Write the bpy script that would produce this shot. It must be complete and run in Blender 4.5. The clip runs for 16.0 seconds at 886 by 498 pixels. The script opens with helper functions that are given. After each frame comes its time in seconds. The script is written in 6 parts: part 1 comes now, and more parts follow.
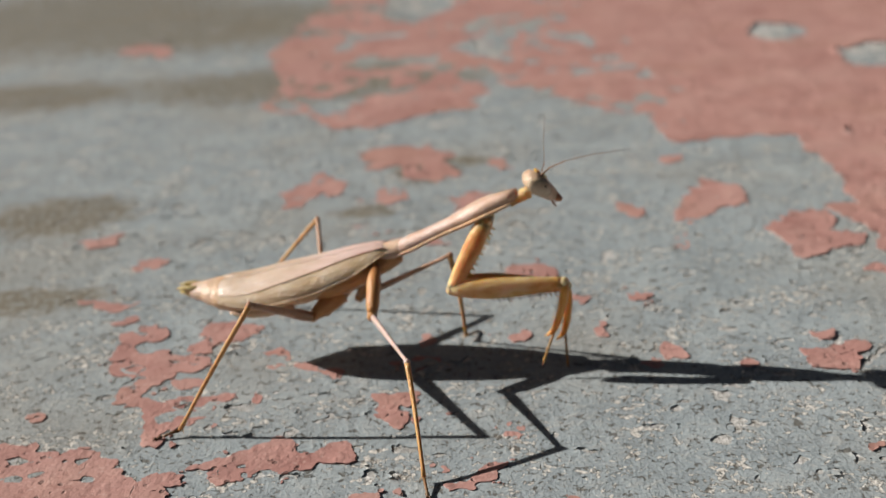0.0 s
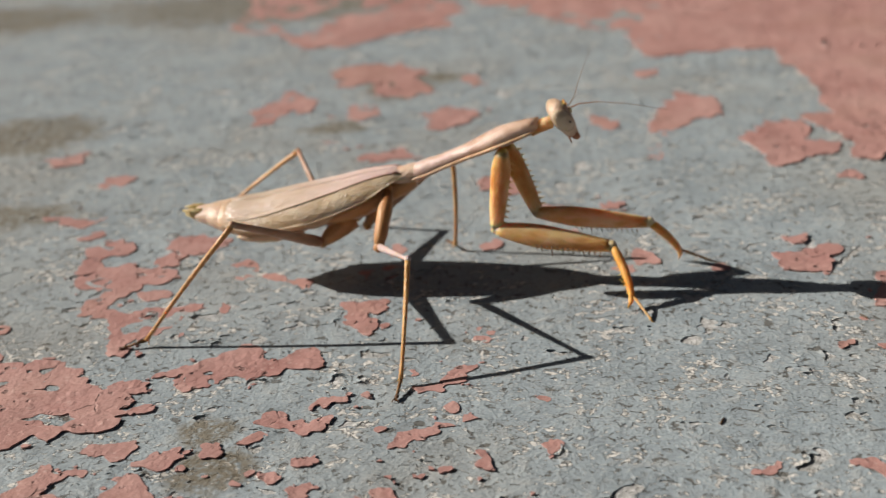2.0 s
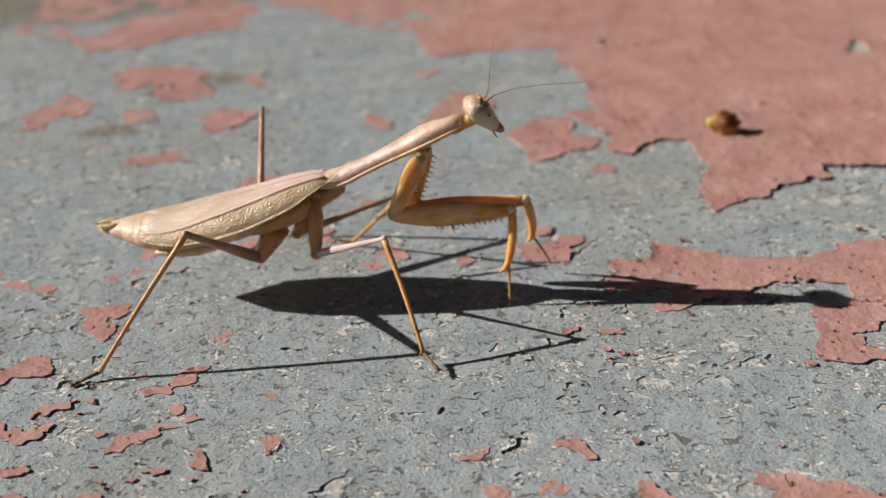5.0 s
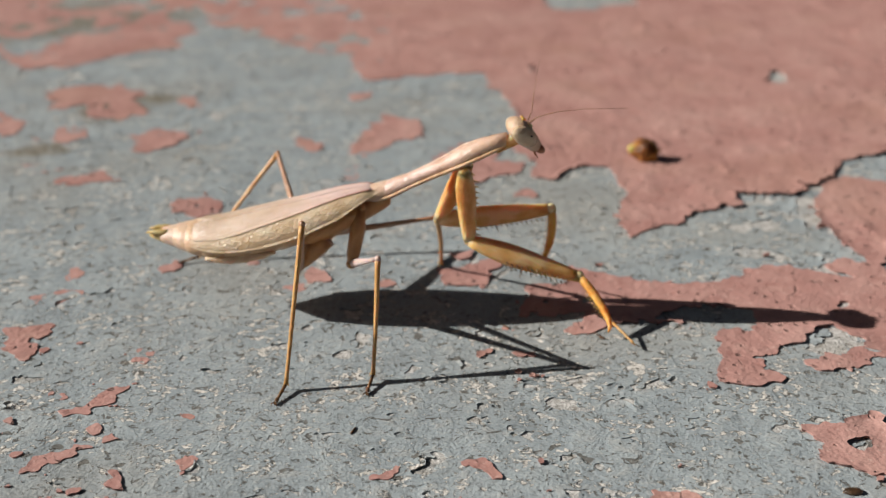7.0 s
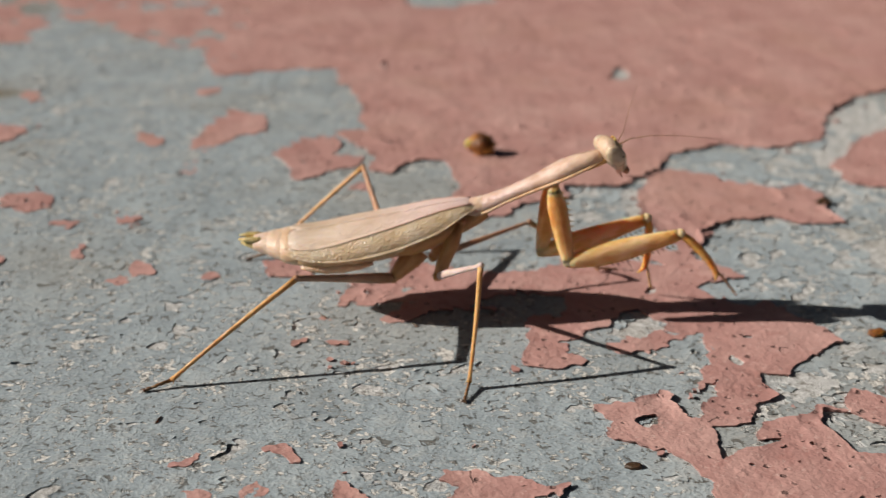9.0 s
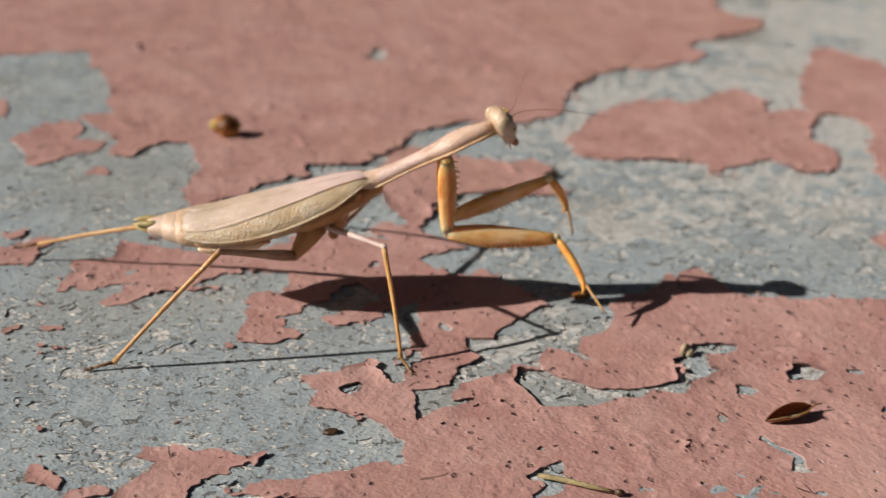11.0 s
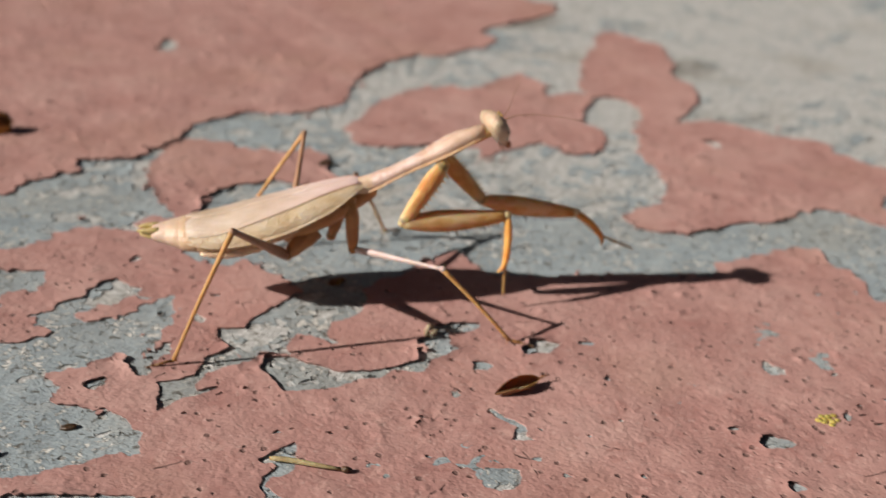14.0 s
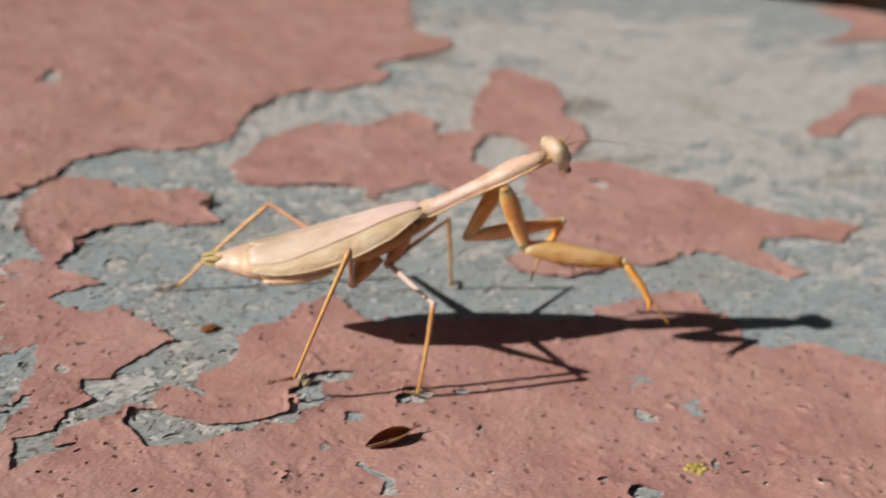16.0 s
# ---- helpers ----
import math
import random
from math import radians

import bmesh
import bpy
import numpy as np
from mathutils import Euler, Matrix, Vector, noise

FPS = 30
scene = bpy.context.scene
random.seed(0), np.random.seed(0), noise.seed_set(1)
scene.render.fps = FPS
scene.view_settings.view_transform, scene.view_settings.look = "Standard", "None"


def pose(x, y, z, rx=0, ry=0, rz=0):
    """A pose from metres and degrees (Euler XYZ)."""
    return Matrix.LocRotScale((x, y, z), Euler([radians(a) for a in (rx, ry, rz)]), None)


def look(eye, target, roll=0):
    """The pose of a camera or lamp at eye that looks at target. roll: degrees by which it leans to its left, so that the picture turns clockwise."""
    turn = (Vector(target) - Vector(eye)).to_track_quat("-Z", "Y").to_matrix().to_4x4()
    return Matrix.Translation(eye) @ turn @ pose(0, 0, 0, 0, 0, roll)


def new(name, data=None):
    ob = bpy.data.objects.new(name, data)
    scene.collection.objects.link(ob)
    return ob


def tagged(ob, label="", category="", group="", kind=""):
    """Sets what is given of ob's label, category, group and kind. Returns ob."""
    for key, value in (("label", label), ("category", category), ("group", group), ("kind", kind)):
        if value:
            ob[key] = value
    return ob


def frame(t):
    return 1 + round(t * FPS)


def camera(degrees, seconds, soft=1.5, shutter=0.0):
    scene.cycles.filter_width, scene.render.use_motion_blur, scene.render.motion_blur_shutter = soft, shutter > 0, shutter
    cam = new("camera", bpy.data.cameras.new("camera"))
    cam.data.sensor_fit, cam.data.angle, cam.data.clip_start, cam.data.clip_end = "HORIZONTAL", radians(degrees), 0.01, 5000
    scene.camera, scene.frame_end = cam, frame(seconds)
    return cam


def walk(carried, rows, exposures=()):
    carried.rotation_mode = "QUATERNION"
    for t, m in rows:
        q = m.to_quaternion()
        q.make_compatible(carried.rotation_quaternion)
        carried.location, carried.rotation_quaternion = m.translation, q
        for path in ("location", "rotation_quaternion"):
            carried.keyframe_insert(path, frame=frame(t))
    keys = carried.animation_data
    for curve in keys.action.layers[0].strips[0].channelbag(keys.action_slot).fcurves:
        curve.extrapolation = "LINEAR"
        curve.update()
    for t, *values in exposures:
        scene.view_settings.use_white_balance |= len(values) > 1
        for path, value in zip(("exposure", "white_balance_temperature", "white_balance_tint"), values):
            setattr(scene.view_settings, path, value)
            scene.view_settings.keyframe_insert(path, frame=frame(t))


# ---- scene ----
# one fixed lens, focused on the near part of the ground under the mantis
cam = camera(43.46, 16.0, soft=1.15, shutter=0.5)
cam.data.dof.use_dof, cam.data.dof.focus_distance, cam.data.dof.aperture_fstop = True, 0.118, 28.0
PATH = [
    (0.0, -0.00000, 0.00000, 0.06999, 68.020, 3.135, 0.197),
    (0.1, -0.00000, 0.00000, 0.06999, 68.220, 3.135, 0.197),
    (0.4, 0.00063, -0.00059, 0.06734, 65.737, 2.605, -0.067),
    (0.5, 0.00063, -0.00059, 0.06734, 66.087, 2.605, -0.067),
    (1.0, -0.00059, -0.00046, 0.06656, 65.507, 2.709, 0.205),
    (1.5, 0.00012, -0.00018, 0.06500, 64.983, 3.227, 0.237),
    (2.0, 0.00150, 0.00018, 0.06534, 64.798, 3.350, -0.871),
    (2.5, 0.00451, -0.00041, 0.06447, 64.767, 3.131, -2.493),
    (3.0, 0.00791, -0.00119, 0.06429, 64.807, 2.377, -4.151),
    (3.5, 0.01128, -0.00170, 0.06367, 64.320, 1.817, -5.720),
    (3.7, 0.01244, -0.00165, 0.06478, 64.629, 1.595, -6.427),
    (5.8, 0.01792, -0.00396, 0.06464, 64.649, 1.283, -8.445),
    (6.0, 0.01834, -0.00492, 0.06657, 66.425, 1.067, -8.687),
    (6.5, 0.01813, -0.00542, 0.06724, 65.961, 0.805, -9.260),
    (7.0, 0.01935, -0.00574, 0.06712, 65.386, 0.213, -10.231),
    (7.5, 0.02049, -0.00629, 0.06821, 65.908, 0.211, -10.681),
    (8.0, 0.02568, -0.00950, 0.06853, 66.040, -0.735, -13.002),
    (8.5, 0.02744, -0.01003, 0.06792, 64.959, -1.315, -14.249),
    (9.0, 0.02916, -0.01120, 0.06779, 65.304, -1.439, -15.047),
    (9.5, 0.03145, -0.01222, 0.06789, 64.610, -1.980, -16.873),
    (10.0, 0.03460, -0.01358, 0.06836, 64.510, -2.464, -18.884),
    (10.2, 0.03680, -0.01500, 0.06883, 64.836, -2.702, -20.070),
    (12.3, 0.04337, -0.02235, 0.07169, 63.864, -3.600, -26.361),
    (12.5, 0.04398, -0.02220, 0.07256, 64.367, -3.560, -26.444),
    (13.0, 0.04599, -0.02361, 0.07320, 64.291, -3.972, -28.023),
    (13.5, 0.04910, -0.02648, 0.07473, 65.101, -4.084, -29.162),
    (14.0, 0.05196, -0.03016, 0.07409, 64.142, -4.647, -31.200),
    (14.5, 0.05297, -0.03073, 0.07464, 63.586, -5.503, -32.390),
    (15.0, 0.05354, -0.03048, 0.07386, 63.939, -5.537, -33.461),
    (15.5, 0.05525, -0.02863, 0.07528, 64.276, -6.013, -33.203),
    (16.0, 0.05755, -0.03063, 0.07700, 65.690, -6.647, -35.175),
]
walk(cam, [(t, pose(*row)) for t, *row in PATH], [(0.0, 0.39), (3.5, 0.40), (8.0, 0.37), (12.0, 0.30), (16.0, 0.28)])

# ---- world, sun, exposure ----
SUN_WAY = Vector((1.69, -0.36, -1.0)).normalized()
world = bpy.data.worlds.new("sky")
scene.world = world
world.use_nodes = True
sky = world.node_tree.nodes.new("ShaderNodeTexSky")
sky.sky_type, sky.sun_disc = "NISHITA", False
sky.air_density, sky.dust_density, sky.ozone_density = 0.7, 4.0, 0.5
sky.sun_elevation, sky.sun_rotation = radians(29.8), math.atan2(-SUN_WAY.x, -SUN_WAY.y)
world.node_tree.links.new(sky.outputs[0], world.node_tree.nodes["Background"].inputs[0])
world.node_tree.nodes["Background"].inputs[1].default_value = 0.0125
sun = new("sun", bpy.data.lights.new("sun", "SUN"))
sun.data.energy, sun.data.angle, sun.data.color = 5.0, radians(0.55), (1.0, 0.94, 0.865)
sun.matrix_world = look(-SUN_WAY * 3, (0, 0, 0))


# ---- materials ----
MM = 0.001

def graph(name, rough=0.7, spec=0.4, dull=0.0):
    m = bpy.data.materials.new(name)
    m.use_nodes = True
    t = m.node_tree
    b = t.nodes["Principled BSDF"]
    b.inputs["Roughness"].default_value = rough
    b.inputs["Specular IOR Level"].default_value = spec
    b.inputs["Diffuse Roughness"].default_value = dull
    return m, t, b


def mm_space(t, scale=(1, 1, 1)):
    """Object space in millimetres, stretched by scale."""
    c = t.nodes.new("ShaderNodeTexCoord")
    s = t.nodes.new("ShaderNodeVectorMath")
    s.operation = "MULTIPLY"
    s.inputs[1].default_value = tuple(1000.0 * v for v in scale)
    t.links.new(c.outputs["Object"], s.inputs[0])
    return s.outputs[0]


def noise_tex(t, space, size, detail=4.0, rough=0.6, warp=0.0):
    """Noise whose blotches are about size millimetres across."""
    n = t.nodes.new("ShaderNodeTexNoise")
    n.inputs["Scale"].default_value = 1.0 / size
    n.inputs["Detail"].default_value, n.inputs["Roughness"].default_value = detail, rough
    n.inputs["Distortion"].default_value = warp
    t.links.new(space, n.inputs["Vector"])
    return n.outputs["Fac"]


def cells(t, space, size, feature="F1", out="Distance", jitter=1.0):
    v = t.nodes.new("ShaderNodeTexVoronoi")
    v.feature = feature
    v.inputs["Scale"].default_value, v.inputs["Randomness"].default_value = 1.0 / size, jitter
    t.links.new(space, v.inputs["Vector"])
    return v.outputs[out]


def ramp(t, fac, *stops):
    r = t.nodes.new("ShaderNodeValToRGB")
    el = r.color_ramp.elements
    while len(el) < len(stops):
        el.new(0.5)
    for e, (p, c) in zip(el, stops):
        e.position, e.color = p, (*c, 1.0) if len(c) == 3 else c
    t.links.new(fac, r.inputs[0])
    return r.outputs[0]


def step(t, fac, lo, hi):
    """0 below lo, 1 above hi."""
    m = t.nodes.new("ShaderNodeMapRange")
    m.interpolation_type = "SMOOTHSTEP"
    m.inputs["From Min"].default_value, m.inputs["From Max"].default_value = lo, hi
    t.links.new(fac, m.inputs["Value"])
    return m.outputs["Result"]


def mix_rgb(t, fac, a, b, how="MIX"):
    n = t.nodes.new("ShaderNodeMixRGB")
    n.blend_type = how
    for k, v in enumerate((fac, a, b)):
        if isinstance(v, bpy.types.NodeSocket):
            t.links.new(v, n.inputs[k])
        elif isinstance(v, tuple):
            n.inputs[k].default_value = (*v, 1.0)
        else:
            n.inputs[k].default_value = v
    return n.outputs[0]


def maths(t, how, a, b=0.0):
    n = t.nodes.new("ShaderNodeMath")
    n.operation = how
    for k, v in enumerate((a, b)):
        if isinstance(v, bpy.types.NodeSocket):
            t.links.new(v, n.inputs[k])
        else:
            n.inputs[k].default_value = v
    return n.outputs[0]


def bumped(t, b, *layers):
    """Relief from (height, depth in millimetres) layers."""
    normal = None
    for height, depth in layers:
        n = t.nodes.new("ShaderNodeBump")
        n.inputs["Strength"].default_value = 1.0
        n.inputs["Distance"].default_value = depth / 1000
        t.links.new(height, n.inputs["Height"])
        if normal is not None:
            t.links.new(normal, n.inputs["Normal"])
        normal = n.outputs[0]
    t.links.new(normal, b.inputs["Normal"])


def paint_base(t, b, colour):
    t.links.new(colour, b.inputs["Base Color"])


def island_tone(t, colour, amount):
    """Lightens or darkens each loose piece a little."""
    g = t.nodes.new("ShaderNodeNewGeometry")
    v = maths(t, "MULTIPLY_ADD", g.outputs["Random Per Island"], 2 * amount)
    v.node.inputs[2].default_value = 1 - amount
    return mix_rgb(t, 1.0, colour, v, "MULTIPLY")


def spots(t, space, *where):
    """1 in the middle of soft stains (x, y, half width, half depth) in millimetres, 0 outside them."""
    total = None
    blur, grain = noise_tex(t, space, 5, 5, 0.7), noise_tex(t, space, 1.2, 4, 0.7)
    for x, y, w, d in where:
        v = t.nodes.new("ShaderNodeVectorMath")
        v.operation = "SUBTRACT"
        v.inputs[1].default_value = (x, y, 0)
        t.links.new(space, v.inputs[0])
        m = t.nodes.new("ShaderNodeVectorMath")
        m.operation = "MULTIPLY"
        m.inputs[1].default_value = (1 / w, 1 / d, 0)
        t.links.new(v.outputs[0], m.inputs[0])
        n = t.nodes.new("ShaderNodeVectorMath")
        n.operation = "LENGTH"
        t.links.new(m.outputs[0], n.inputs[0])
        f = step(t, maths(t, "ADD", n.outputs["Value"], maths(t, "MULTIPLY", blur, 1.6)), 1.9, 1.3)
        total = f if total is None else maths(t, "MAXIMUM", total, f)
    return maths(t, "MULTIPLY", total, step(t, grain, 0.32, 0.54))


STAINS = ((-95, 400, 85, 60), (-150, 430, 90, 90), (-120, 300, 40, 20), (-83, 200, 14, 10), (-74, 194, 7, 5), (-19, 194, 7, 4), (1, 222, 6, 4), (-78, 200, 17, 14), (-25.8, 97.5, 4.5, 3.2), (-23.7, 90.3, 5, 4.8), (-8, 218, 8, 11), (-45, 300, 60, 25), (-70, 160, 16, 6), (242, 163, 16, 9), (232, 212, 12, 10))


def concrete_material():
    m, t, b = graph("bare_concrete", 0.9, 0.15, 0.1)
    s = mm_space(t)
    grit, fine = noise_tex(t, s, 1.1, 5, 0.75), noise_tex(t, s, 0.35, 3, 0.65)
    big, mid = noise_tex(t, s, 24, 4, 0.6), noise_tex(t, s, 5.5, 5, 0.72, 0.6)
    c = ramp(t, grit, (0.34, (0.12, 0.10, 0.075)), (0.43, (0.36, 0.35, 0.325)), (0.52, (0.49, 0.485, 0.47)), (0.62, (0.68, 0.67, 0.65)))
    c = mix_rgb(t, maths(t, "MULTIPLY", step(t, mid, 0.5, 0.62), 0.55), c, (0.30, 0.325, 0.335))
    c = mix_rgb(t, maths(t, "MULTIPLY", step(t, mid, 0.46, 0.36), 0.6), c, (0.54, 0.535, 0.52))
    c = mix_rgb(t, maths(t, "MULTIPLY", step(t, big, 0.52, 0.7), 0.4), c, (0.27, 0.24, 0.19))
    c = mix_rgb(t, maths(t, "MULTIPLY", spots(t, s, *STAINS), 0.6), c, (0.13, 0.11, 0.08))
    paint_base(t, b, c)
    bumped(t, b, (mid, 0.3), (grit, 0.4), (fine, 0.14))
    return m


def grey_paint_material():
    """Thin blue-grey paint worn through to pale grit in countless specks, with dark pinholes, brown dirt and painted
    shade at chip edges.
    """
    m, t, b = graph("worn_grey_paint", 0.7, 0.2, 0.1)
    s = mm_space(t)
    flat = mm_space(t, (0.95, 1.05, 1))
    blotch, mottle, cluster = noise_tex(t, s, 11, 5, 0.65), noise_tex(t, s, 2.8, 5, 0.7, 0.4), noise_tex(t, s, 8, 3, 0.6)
    chips, grain, holes = noise_tex(t, flat, 1.05, 4, 0.68, 0.6), noise_tex(t, s, 0.4, 3, 0.65), noise_tex(t, flat, 1.3, 4, 0.66, 0.5)
    c = ramp(t, blotch, (0.3, (0.242, 0.282, 0.303)), (0.5, (0.300, 0.346, 0.368)), (0.7, (0.358, 0.404, 0.42)))
    c = mix_rgb(t, maths(t, "MULTIPLY", step(t, mottle, 0.5, 0.66), 0.42), c, (0.42, 0.42, 0.40))
    c = mix_rgb(t, maths(t, "MULTIPLY", step(t, mottle, 0.46, 0.34), 0.38), c, (0.19, 0.195, 0.185))
    c = mix_rgb(t, maths(t, "MULTIPLY", step(t, noise_tex(t, s, 48, 3, 0.55), 0.46, 0.66), 0.4), c, (0.30, 0.275, 0.23))
    grit = maths(t, "ADD", chips, maths(t, "MULTIPLY", maths(t, "SUBTRACT", cluster, 0.5), 0.55))
    worn = step(t, grit, 0.605, 0.63)
    c = mix_rgb(t, maths(t, "MULTIPLY", worn, 0.85), c, ramp(t, grain, (0.36, (0.30, 0.27, 0.23)), (0.46, (0.60, 0.57, 0.52)), (0.56, (0.74, 0.71, 0.66))))
    c = mix_rgb(t, maths(t, "MULTIPLY", step(t, grain, 0.57, 0.64), 0.22), c, (0.64, 0.625, 0.58))
    c = mix_rgb(t, maths(t, "MULTIPLY", step(t, grain, 0.43, 0.36), 0.4), c, (0.11, 0.105, 0.095))
    # shade beside the chip edges, put into the colour as broken dark arcs
    rim = maths(t, "MULTIPLY", step(t, grit, 0.575, 0.591), step(t, grit, 0.617, 0.603))
    rim = maths(t, "MULTIPLY", rim, step(t, noise_tex(t, s, 1.9, 2, 0.5), 0.44, 0.5))
    c = mix_rgb(t, maths(t, "MULTIPLY", rim, 0.8), c, (0.09, 0.08, 0.065))
    pit = step(t, holes, 0.6, 0.63)
    c = mix_rgb(t, maths(t, "MULTIPLY", pit, 0.75), c, (0.10, 0.088, 0.07))
    c = mix_rgb(t, maths(t, "MULTIPLY", spots(t, s, *STAINS), 0.85), c, (0.165, 0.135, 0.088))
    paint_base(t, b, island_tone(t, c, 0.03))
    bumped(t, b, (blotch, 0.3), (mottle, 0.34), (maths(t, "SUBTRACT", 1.0, worn), 0.14), (maths(t, "SUBTRACT", 1.0, pit), 0.2), (grain, 0.12))
    return m


def pink_paint_material():
    m, t, b = graph("faded_red_paint", 0.6, 0.3, 0.1)
    s = mm_space(t)
    blotch, lumps, fine = noise_tex(t, s, 15, 5, 0.62), noise_tex(t, s, 2.2, 4, 0.55), noise_tex(t, s, 0.5, 4, 0.6)
    c = ramp(t, blotch, (0.3, (0.36, 0.185, 0.163)), (0.5, (0.42, 0.233, 0.206)), (0.7, (0.475, 0.287, 0.254)))
    c = mix_rgb(t, maths(t, "MULTIPLY", step(t, noise_tex(t, s, 4, 5, 0.72, 0.5), 0.53, 0.66), 0.5), c, (0.54, 0.335, 0.29))
    c = mix_rgb(t, maths(t, "MULTIPLY", step(t, noise_tex(t, s, 3.1, 5, 0.7, 0.5), 0.45, 0.34), 0.5), c, (0.32, 0.145, 0.125))
    c = mix_rgb(t, maths(t, "MULTIPLY", step(t, noise_tex(t, s, 34, 4, 0.6), 0.5, 0.68), 0.4), c, (0.40, 0.23, 0.18))
    wide = maths(t, "ADD", cells(t, s, 1.9), maths(t, "MULTIPLY", noise_tex(t, s, 0.7, 3, 0.6), 0.3))
    pits = maths(t, "MULTIPLY", step(t, wide, 0.37, 0.28), step(t, noise_tex(t, s, 3.2, 3), 0.45, 0.52))
    blister = maths(t, "MULTIPLY", step(t, cells(t, s, 1.45), 0.5, 0.05), step(t, noise_tex(t, s, 5, 3), 0.45, 0.6))
    wavy = t.nodes.new("ShaderNodeVectorMath")
    wobble = t.nodes.new("ShaderNodeTexNoise")
    wobble.inputs["Scale"].default_value = 0.4
    t.links.new(s, wobble.inputs["Vector"])
    t.links.new(s, wavy.inputs[0])
    t.links.new(wobble.outputs["Color"], wavy.inputs[1])
    wavy.operation = "ADD"
    crack = maths(t, "MULTIPLY", step(t, cells(t, wavy.outputs[0], 7.5, "DISTANCE_TO_EDGE"), 0.016, 0.006), step(t, noise_tex(t, s, 6, 3, 0.6), 0.6, 0.66))
    # the shadow spots in the pits are painted; cracks take the same dark brown
    c = mix_rgb(t, maths(t, "MULTIPLY", maths(t, "MAXIMUM", pits, crack), 0.65), c, (0.10, 0.06, 0.05))
    c = mix_rgb(t, maths(t, "MULTIPLY", step(t, fine, 0.62, 0.74), 0.35), c, (0.24, 0.12, 0.10))
    c = mix_rgb(t, maths(t, "MULTIPLY", step(t, noise_tex(t, s, 0.6, 3, 0.65), 0.6, 0.68), 0.45), c, (0.58, 0.42, 0.37))
    paint_base(t, b, c)
    small = noise_tex(t, s, 0.95, 3, 0.55)
    bumped(t, b, (blotch, 0.6), (lumps, 0.11), (blister, 0.07), (small, 0.1), (maths(t, "SUBTRACT", 1.0, pits), 0.3), (maths(t, "SUBTRACT", 1.0, crack), 0.2), (fine, 0.13))
    return m


def chitin(name, stops, rough=0.42, cell=0.0, stretch=(1, 1, 1), speck=0.0, sheen=0.45, glow=0.25, depth=0.6, ends=None):
    """Insect skin: colour stops over soft blotches, fine relief, dark specks; ends = (x0, x1, colour at x0, share) tints one end."""
    m, t, b = graph(name, rough, sheen)
    s = mm_space(t, stretch)
    soft = noise_tex(t, s, 2.4, 4, 0.6)
    fine = noise_tex(t, s, 0.22, 3, 0.6)
    c = ramp(t, soft, *stops)
    if ends:
        x0, x1, tint, share = ends
        split = t.nodes.new("ShaderNodeSeparateXYZ")
        t.links.new(mm_space(t), split.inputs[0])
        at = maths(t, "ADD", split.outputs[0], maths(t, "MULTIPLY", maths(t, "SUBTRACT", soft, 0.5), 0.5 * abs(x1 - x0)))
        c = mix_rgb(t, maths(t, "MULTIPLY", step(t, at, x1, x0), share), c, tint)
    if speck:
        c = mix_rgb(t, maths(t, "MULTIPLY", step(t, noise_tex(t, s, 0.5, 3, 0.7), 0.63, 0.72), speck), c, (0.13, 0.07, 0.03))
    layers = [(soft, 0.17), (noise_tex(t, s, 0.6, 3, 0.6), 0.08), (fine, 0.09)]
    if cell:
        net = step(t, cells(t, s, cell, "DISTANCE_TO_EDGE"), 0.0, 0.3)
        c = mix_rgb(t, maths(t, "MULTIPLY", maths(t, "SUBTRACT", 1.0, net), 0.11), c, (0.50, 0.32, 0.18))
        layers.append((net, 0.09 * cell))
    paint_base(t, b, c)
    bumped(t, b, *layers)
    b.inputs["Subsurface Weight"].default_value = glow
    b.inputs["Subsurface Radius"].default_value = (1.0, 0.5, 0.22)
    b.inputs["Subsurface Scale"].default_value = depth * MM
    return m


CONCRETE, GREY, PINK = concrete_material(), grey_paint_material(), pink_paint_material()
WING = chitin("wing_skin", ((0.34, (0.515, 0.38, 0.27)), (0.5, (0.61, 0.47, 0.365)), (0.66, (0.68, 0.545, 0.455))), 0.33, 0.22, (0.4, 1.2, 1.2), 0.15, 0.6, 0.1, 0.4, (29.0, 9.0, (0.74, 0.54, 0.51), 0.9))
WING_SIDE = chitin("netted_wing_skin", ((0.34, (0.56, 0.375, 0.225)), (0.52, (0.645, 0.455, 0.30)), (0.68, (0.70, 0.53, 0.385))), 0.36, 0.36, (0.75, 1, 1), 0.12, 0.5, 0.3, 1.2)
VEIN = chitin("pink_vein_skin", ((0.35, (0.50, 0.235, 0.18)), (0.65, (0.60, 0.33, 0.265))), 0.4)
BELLY = chitin("belly_skin", ((0.3, (0.46, 0.27, 0.14)), (0.55, (0.58, 0.38, 0.22)), (0.75, (0.66, 0.47, 0.32))), 0.35, 0.0, (1, 1, 1), 0.15, 0.5, 0.2, 0.6, (1.0, 7.0, (0.70, 0.53, 0.44), 0.7))
COLLAR = chitin("collar_skin", ((0.3, (0.56, 0.37, 0.25)), (0.6, (0.70, 0.51, 0.38))), 0.35, 0.0, (2, 2, 2), 0.2)
TAIL = chitin("olive_tail_skin", ((0.35, (0.36, 0.27, 0.09)), (0.65, (0.52, 0.41, 0.18))), 0.35)
PRONOTUM = chitin("pronotum_skin", ((0.34, (0.485, 0.31, 0.235)), (0.5, (0.565, 0.385, 0.315)), (0.66, (0.64, 0.465, 0.405))), 0.22, 0.0, (1, 1, 1), 0.12, 0.6, 0.2, 0.6, (46.0, 33.0, (0.62, 0.43, 0.27), 0.4))
